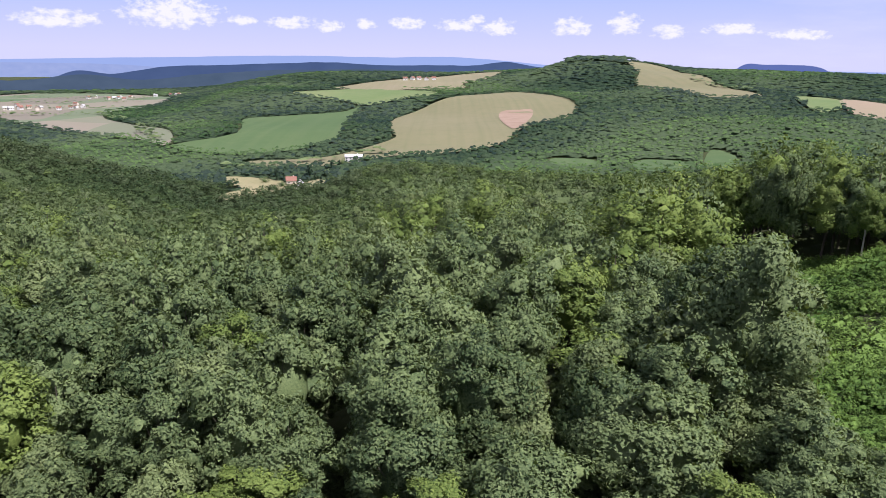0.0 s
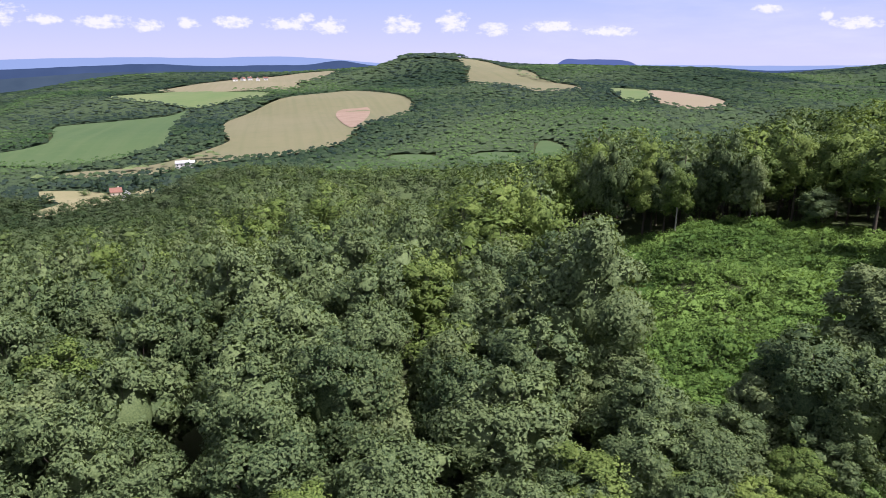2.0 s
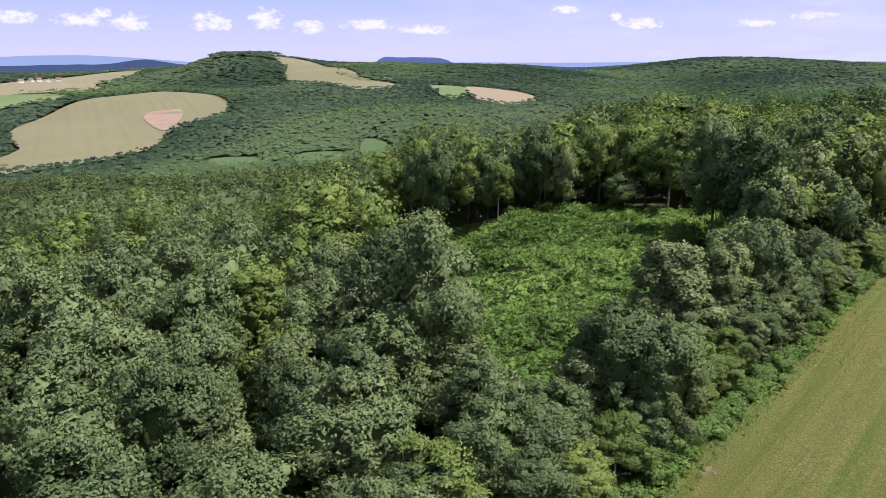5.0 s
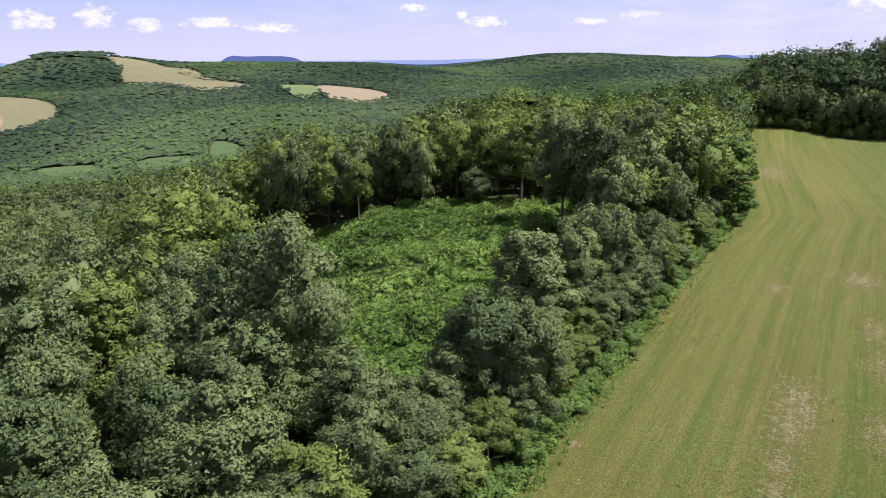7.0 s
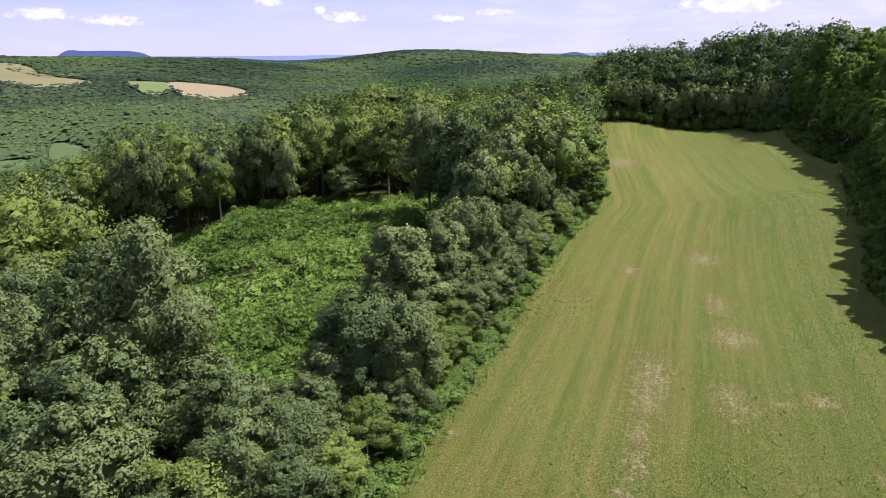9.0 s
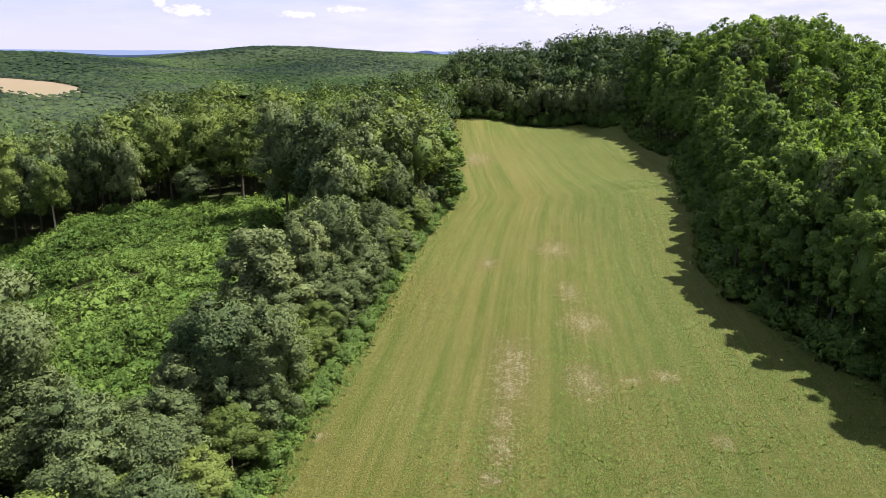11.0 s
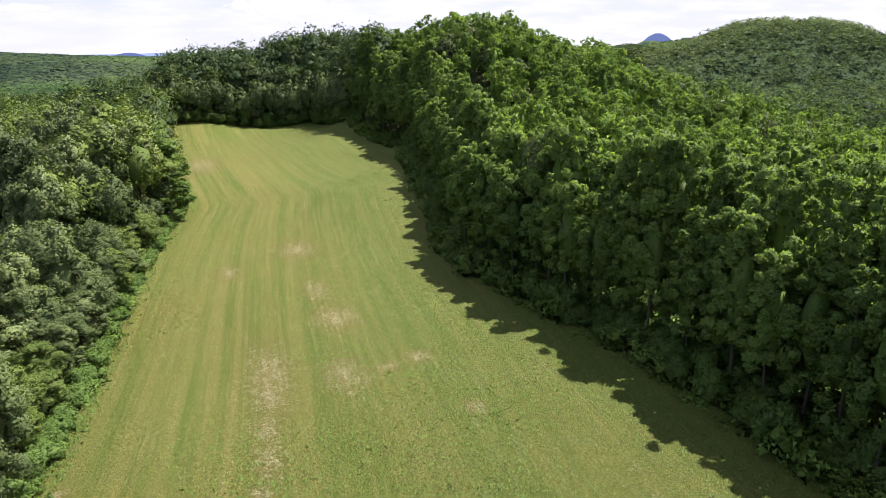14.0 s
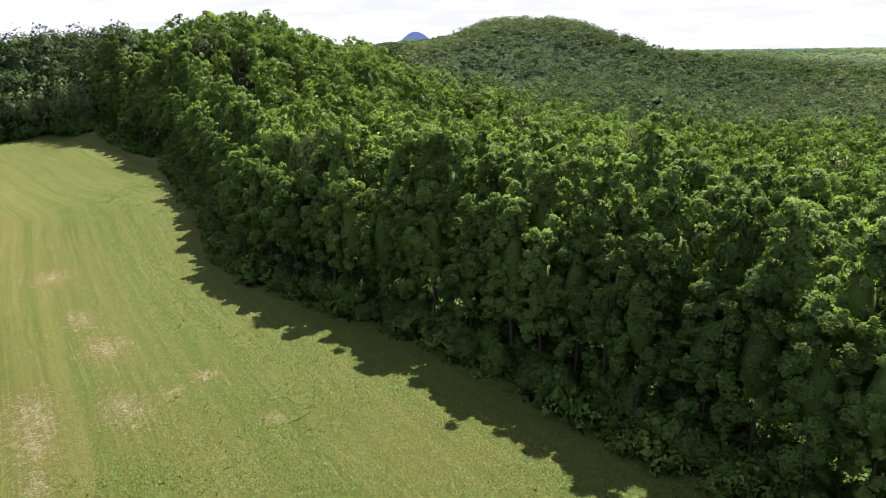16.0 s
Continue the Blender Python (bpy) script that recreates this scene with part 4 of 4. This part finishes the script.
def wood_mass(name, r0, r1, step, lod, label, grow=0.0, az0=-48, az1=148, trunks=False, size=1.0, under=0.0):
    x, y = scatter(r0, r1, step, az0, az1, grow)
    ok = free_land(x, y, 2.0)
    for a, b, c in STANDS:
        ok &= np.hypot(x - a, y - b) > min(3.0, c)
    x, y = x[ok], y[ok]
    z, kind, lift = ground_z(x, y), wood_kind(x, y, rng.uniform(0, 1, len(x))), tallness(x, y)
    vs, fs, ts, ix, ns, n = [], [], [], [], [], 0
    tv_, tf_, tn = [], [], 0
    if under:
        v, f = leafy_sheet(r0, r1, az0, az1, under)
        vs.append(v)
        fs.append(f)
        ns.append(np.tile(np.array([[0.0, 0.0, 1.0]]), (len(v), 1)))
        ts.append(np.array([0.1 + 1.9 * noise.noise((a * 0.005, b * 0.005, 0.5)) for a, b in v[:, :2]]))
        ix.append(np.zeros(len(f), int))
        n = len(v)
    for i in range(len(x)):
        kd = NAMES[kind[i]]
        v, f, nor, trunk = proto(kd, lod, int(rng.integers(6)))
        big = max(1.0, grow * math.hypot(x[i], y[i]) / 5.2) if grow else 1.0
        young = kd == "locust" and lod in ("wood", "rise")
        sz = (rng.uniform(0.88, 1.08) if young or name == "woodland_rise" else rng.uniform(0.66, 1.22)) * size * lift[i] * {"speck": 0.80, "far": 0.88}.get(lod, 1.0) * (13.6 if kd == "locust" else 11.5) / KINDS[kd][0]
        sx = rng.uniform(0.9, 1.2) * big * size * {"speck": 0.95, "far": 0.98, "wood": 0.94}.get(lod, 1.0) * max(lift[i], 1.0) ** 0.85 * (1.12 if young else 1.0)
        a = rng.uniform(0, 6.28)
        vs.append(transformed(v, x[i], y[i], z[i], a, sx, sz))
        fs.append(f + n)
        ns.append(transformed(nor, 0, 0, 0, a, 1, 1))
        shade = 0.3 if young or name in ("woodland_knoll", "woodland_ridge") else -0.5 if name == "woodland_rise" else 0.0
        ts.append(np.full(len(v), shade + {"wood": 0.14, "rise": 0.14, "far": 0.02}.get(lod, 0.0) + 0.45 * rng.uniform(0, 1) + (1.9 if lod == "speck" else 1.3) * noise.noise((x[i] * 0.005, y[i] * 0.005, 0.5)) + 0.25 * noise.noise((x[i] * 0.025, y[i] * 0.025, 3.5))))
        ix.append(np.full(len(f), kind[i]))
        n += len(v)
        if trunks and trunk is not None:
            trunk = join(trunk)
            tv_.append(transformed(trunk[0], x[i], y[i], z[i], a, sx, sz))
            tf_.append(trunk[1] + tn)
            tn += len(trunk[0])
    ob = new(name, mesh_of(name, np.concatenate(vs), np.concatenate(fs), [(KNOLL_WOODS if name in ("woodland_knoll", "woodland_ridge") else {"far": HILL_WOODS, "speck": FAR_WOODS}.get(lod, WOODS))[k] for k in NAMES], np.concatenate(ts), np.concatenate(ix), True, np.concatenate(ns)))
    tagged(ob, label, "woodland", kind="stuff")
    if tv_:
        t = new("trunks", mesh_of("trunks", np.concatenate(tv_), np.concatenate(tf_), [BARK], smooth=True))
        t.parent = ob
        tagged(t, kind="stuff")


wood_mass("woodland_near", 80.5, 160, 5.3, "wood", "dense mixed wood with rounded green crowns", trunks=True, az1=79)
wood_mass("woodland_locust", 80.5, 160, 4.4, "wood", "dense young locust wood with bright feathery crowns", trunks=True, az0=79)
wood_mass("woodland_rise", 161, 262, 5.3, "rise", "tall wood on the rise beyond the meadow", az0=52, az1=100)
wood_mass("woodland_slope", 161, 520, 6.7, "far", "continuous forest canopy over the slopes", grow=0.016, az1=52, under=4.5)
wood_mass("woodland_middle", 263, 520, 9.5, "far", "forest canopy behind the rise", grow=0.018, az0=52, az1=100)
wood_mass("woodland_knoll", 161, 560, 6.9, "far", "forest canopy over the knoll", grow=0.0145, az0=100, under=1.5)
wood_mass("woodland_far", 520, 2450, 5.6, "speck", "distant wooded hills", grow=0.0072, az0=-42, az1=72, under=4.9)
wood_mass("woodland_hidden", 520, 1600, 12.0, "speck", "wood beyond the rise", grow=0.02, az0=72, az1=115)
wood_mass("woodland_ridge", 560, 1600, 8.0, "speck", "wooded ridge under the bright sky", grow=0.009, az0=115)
wood_mass("woodland_behind", 60, 1200, 9.0, "speck", "wood behind the meadow", grow=0.045, az0=150, az1=310, size=1.1)


def weed_patch(name, x, y, tall, label, seed=2.0):
    """Low weeds and shoots on the ground at the places given."""
    z = ground_z(x, y)
    vs, fs, ts, ns, c = [], [], [], [], 0
    for i in range(len(x)):
        v, f, nor, _ = proto("weed", "weed", int(rng.integers(6)))
        h = tall * rng.uniform(0.5, 1.25) * max(0.45, 1 + 1.5 * noise.noise((x[i] * 0.28, y[i] * 0.28, seed + 5)))
        vs.append(transformed(v, x[i], y[i], z[i], rng.uniform(0, 6.28), h ** 0.6 * rng.uniform(0.8, 1.3), h))
        fs.append(f + c)
        ns.append(nor)
        ts.append(np.full(len(v), 0.45 + 1.5 * noise.noise((x[i] * 0.055, y[i] * 0.055, seed)) + rng.uniform(-0.3, 0.3)))
        c += len(v)
    tagged(new(name, mesh_of(name, np.concatenate(vs), np.concatenate(fs), [WOODS["weed"]], np.concatenate(ts), None, True, np.concatenate(ns))), label, "weeds", kind="stuff")


n_ = 17000
wx, wy = rng.uniform(22, 94, n_), rng.uniform(34, 124, n_)
ok = inside(CLEARING, wx, wy)
weed_patch("weeds", wx[ok], wy[ok], 0.75, "bright green weeds and shoots over the clearing")
strip = [q + left * rng.uniform(-1.2, 5.5) for q, left in along(RIGHT_EDGE, 0.085) if -20 < q[0] < 195]
weed_patch("undergrowth_weeds", *np.array(strip).T, 1.05, "shaded weeds and brambles along the foot of the wood", 7.0)
strip = [q + left * rng.uniform(-0.2, 1.0) for q, left in along(LEFT_EDGE, 0.14) if q[0] > 8]
weed_patch("verge_weeds", *np.array(strip).T, 0.42, "light green tall weeds along the hedge", 9.0)


# ---- houses ----
def plaster(name, a, b):
    m, k, bsdf, out = material(name)
    k.link(k.mix(k.noise(place(k), 1.5, 5.0), a, b), bsdf.inputs["Base Color"])
    return m


M_WHITE = plaster("white_plaster", (0.50, 0.49, 0.45), (0.60, 0.58, 0.54))
M_CREAM = plaster("cream_plaster", (0.44, 0.39, 0.31), (0.52, 0.47, 0.38))
M_TILE = plaster("red_tiles", (0.17, 0.085, 0.06), (0.24, 0.13, 0.095))
M_GREY = plaster("grey_sheet_roof", (0.33, 0.32, 0.31), (0.44, 0.43, 0.41))
M_PINK = plaster("faded_pink_roof", (0.52, 0.30, 0.27), (0.62, 0.40, 0.36))
M_PANE = plaster("dark_pane", (0.03, 0.035, 0.04), (0.06, 0.065, 0.07))


def box(bm, x0, x1, y0, y1, z0, z1):
    v = [bm.verts.new(p) for p in ((x0, y0, z0), (x1, y0, z0), (x1, y1, z0), (x0, y1, z0), (x0, y0, z1), (x1, y0, z1), (x1, y1, z1), (x0, y1, z1))]
    for f in ((3, 2, 1, 0), (4, 5, 6, 7), (0, 1, 5, 4), (1, 2, 6, 5), (2, 3, 7, 6), (3, 0, 4, 7)):
        bm.faces.new([v[i] for i in f])


def part(name, bm, mat, parent, label=""):
    me = bpy.data.meshes.new(name)
    bm.to_mesh(me)
    bm.free()
    me.materials.append(mat)
    ob = new(name, me)
    ob.parent = parent
    return tagged(ob, label)


def house(x, y, w, d, h, rise, turned, wall, roof, label):
    """A gabled house, w long and d deep, with a roof that overhangs, windows, a door and a chimney."""
    root = new("house")
    tagged(root, label, "house", "houses of the valley")
    bm = bmesh.new()
    box(bm, -w / 2, w / 2, -d / 2, d / 2, -1.5, h)
    for sx in (-1, 1):
        e = sx * w / 2
        tri = [bm.verts.new(p) for p in ((e, -d / 2, h), (e, d / 2, h), (e, 0, h + rise))]
        bm.faces.new(tri if sx > 0 else tri[::-1])
    part("wall", bm, wall, root)
    bm = bmesh.new()
    over, thick = 0.5, 0.22
    drop = rise * over / (d / 2)
    rows = [(-d / 2 - over, h - drop), (0, h + rise), (d / 2 + over, h - drop)]
    a = [[bm.verts.new((e, py, pz + lift)) for py, pz in rows] for lift in (0.02, thick + 0.02) for e in (-w / 2 - over, w / 2 + over)]
    for i in range(2):
        bm.faces.new((a[2][i], a[3][i], a[3][i + 1], a[2][i + 1]))
        bm.faces.new((a[0][i], a[0][i + 1], a[1][i + 1], a[1][i]))
        bm.faces.new((a[0][i], a[2][i], a[2][i + 1], a[0][i + 1]))
        bm.faces.new((a[1][i], a[1][i + 1], a[3][i + 1], a[3][i]))
    bm.faces.new((a[0][0], a[1][0], a[3][0], a[2][0]))
    bm.faces.new((a[0][2], a[2][2], a[3][2], a[1][2]))
    part("roof", bm, roof, root)
    bm = bmesh.new()
    box(bm, w * 0.2, w * 0.2 + 0.7, -0.35 + d * 0.1, 0.35 + d * 0.1, h + rise * 0.4, h + rise + 0.9)
    part("chimney", bm, wall, root)
    n = max(2, int(w / 2.8))
    for side in (-1, 1):
        for i in range(n):
            c = -w / 2 + w * (i + 0.5) / n
            bm = bmesh.new()
            if side < 0 and i == n // 2:
                box(bm, c - 0.5, c + 0.5, side * d / 2 - 0.05, side * d / 2 + 0.05, 0, 2.1)
                part("door", bm, BARK, root, "brown wooden door")
            else:
                box(bm, c - 0.62, c + 0.62, side * d / 2 - 0.05, side * d / 2 + 0.05, 0.93, 2.37)
                frame_ = part("window", bm, M_CREAM, root, "pale window frame")
                bm = bmesh.new()
                box(bm, c - 0.52, c + 0.52, side * d / 2 - 0.07, side * d / 2 + 0.07, 1.03, 2.27)
                part("pane", bm, M_PANE, frame_, "dark window pane")
    root.matrix_basis = pose(x, y, float(ground_z(x, y)[0]) + 1.5 + (2.5 if math.hypot(x, y) > 600 else 0.3), 0, 0, turned)
    return root


def polar(az, r):
    return r * math.sin(radians(az)), r * math.cos(radians(az))


house(*polar(-12.5, 555), 7.5, 6.5, 3.2, 2.6, 15, M_CREAM, M_TILE, "cream house with a red tiled roof in the valley")
house(*polar(-11.8, 528), 6, 5, 3.4, 2.8, 80, M_WHITE, M_GREY, "small white gabled house below the wood")
house(*polar(-7.4, 655), 16, 7, 3.2, 1.8, 5, M_WHITE, M_GREY, "long low white farm building beside the grain field")
for az, r, turned in ((-3.2, 1700, 10), (-2.6, 1730, 60), (-2.1, 1760, 20), (-1.5, 1710, 80), (-0.9, 1750, 0)):
    house(*polar(az, r), 10, 8, 3.4, 3.0, turned, M_WHITE, M_TILE, "white house with a red roof in the hilltop hamlet")
for i in range(26):
    az, r = rng.uniform(-32, -27), rng.uniform(1560, 1720)
    if i > 12:
        az, r = rng.uniform(-27, -19), rng.uniform(1880, 2060)
    house(*polar(az, r), rng.uniform(7, 10), 6.5, 3.0, 2.6, rng.uniform(0, 180), (M_WHITE, M_CREAM)[i % 2], (M_TILE, M_GREY, M_TILE)[i % 3], "pale village house on the plain")
house(*polar(114.7, 96), 7, 5, 3.0, 2.2, 30, M_WHITE, M_PINK, "small white hut with a faded roof inside the locust wood")

# spruces and garden trees by the houses
for az, r, tall in ((-13.6, 570, 15), (-12.9, 590, 13), (-11.0, 575, 16), (-10.6, 560, 11), (-14.2, 585, 12), (-9.2, 610, 12), (-8.6, 630, 10), (-10.1, 545, 10)):
    plant("spruce", *polar(az, r), tall, tall * 0.2, group="spruces by the houses", lod="wood", name="spruce")
for az, r, tall in ((-8.3, 640, 9), (-6.6, 650, 8), (-6.0, 640, 8), (-14.6, 560, 8), (-13.2, 540, 7), (-9.6, 590, 8)):
    plant("oak", *polar(az, r), tall, 3.5, group="garden trees", lod="wood")


# groves and hedgerows on the plain and between the fields
def rows_of_trees():
    vs, fs, ns, ts, c = [], [], [], [], 0
    lines = [[(-1150, 1500), (-700, 1650)], [(-900, 1150), (-560, 1300)], [(-1000, 1350), (-640, 1420)], [(-480, 1080), (-640, 1300)], [(-330, 800), (-420, 960)], [(-1100, 1800), (-720, 1760)],
             [(-40, 1300), (40, 1240)], [(-190, 600), (-150, 640)], [(-140, 655), (-60, 690)], [(450, 1300), (480, 1120)]]
    for line in lines:
        for q, left in along(line, 4.5, 0.8):
            x, y = q + left * rng.normal() * 4
            v, f, nor, _ = proto(("oak", "beech")[int(rng.integers(2))], "speck", int(rng.integers(6)))
            g = float(ground_z(x, y)[0]) + 1.5
            vs.append(transformed(v, x, y, g, rng.uniform(0, 6.28), rng.uniform(0.8, 1.4), rng.uniform(0.35, 0.75)))
            fs.append(f + c)
            ns.append(nor)
            ts.append(np.full(len(v), rng.uniform(0, 0.8)))
            c += len(v)
    ob = new("hedgerows", mesh_of("hedgerows", np.concatenate(vs), np.concatenate(fs), [WOODS["oak"]], np.concatenate(ts), None, True, np.concatenate(ns)))
    tagged(ob, "rows of dark trees between the far fields", "hedgerow", kind="stuff")


rows_of_trees()


def grass_tufts():
    """Low weed tufts standing in the mown grass, thicker along the middle swaths and by the edges."""
    n = 60000
    az, r = rng.uniform(35, 125, n), 22 + 110 * rng.uniform(0, 1, n) ** 1.3
    x, y = r * np.sin(np.radians(az)), r * np.cos(np.radians(az))
    side = edge_distance(LEFT_EDGE, x, y)
    thick = np.array([noise.noise((a * 0.10, b * 0.10, 1.0)) for a, b in zip(x, y)])
    ok = inside(MEADOW, x, y) & ((thick + rng.uniform(-0.35, 0.35, n) + 0.02 * (side - 20) > 0.12) | (side < 1.3))
    x, y, side = x[ok], y[ok], side[ok]
    z = ground_z(x, y) + 0.18
    m = len(x)
    blades = 4
    a = rng.uniform(0, 6.28, (m, blades))
    h = rng.uniform(0.05, 0.16, (m, blades)) * np.where(side < 1.3, 1.7, 1.0)[:, None]
    w = rng.uniform(0.03, 0.07, (m, blades))
    bx, by = x[:, None] + rng.normal(size=(m, blades)) * 0.09, y[:, None] + rng.normal(size=(m, blades)) * 0.09
    zz = np.repeat(z[:, None], blades, 1)
    ca, sa = np.cos(a), np.sin(a)
    p0 = np.stack([bx - ca * w, by - sa * w, zz], -1)
    p1 = np.stack([bx + ca * w, by + sa * w, zz], -1)
    p2 = np.stack([bx - sa * h * 0.8, by + ca * h * 0.8, zz + h], -1)
    v = np.stack([p0, p1, p2], 2).reshape(-1, 3)
    f = np.arange(len(v)).reshape(-1, 3)
    ts = np.repeat(rng.uniform(0, 1, m), blades * 3)
    nor = np.tile(np.array([[0.0, 0.0, 1.0]]), (len(v), 1))
    tagged(new("grass_tufts", mesh_of("grass_tufts", v, f, [WOODS["shrub"]], ts, None, True, nor)), "scattered low weed tufts in the mown meadow", "grass", kind="stuff")


grass_tufts()
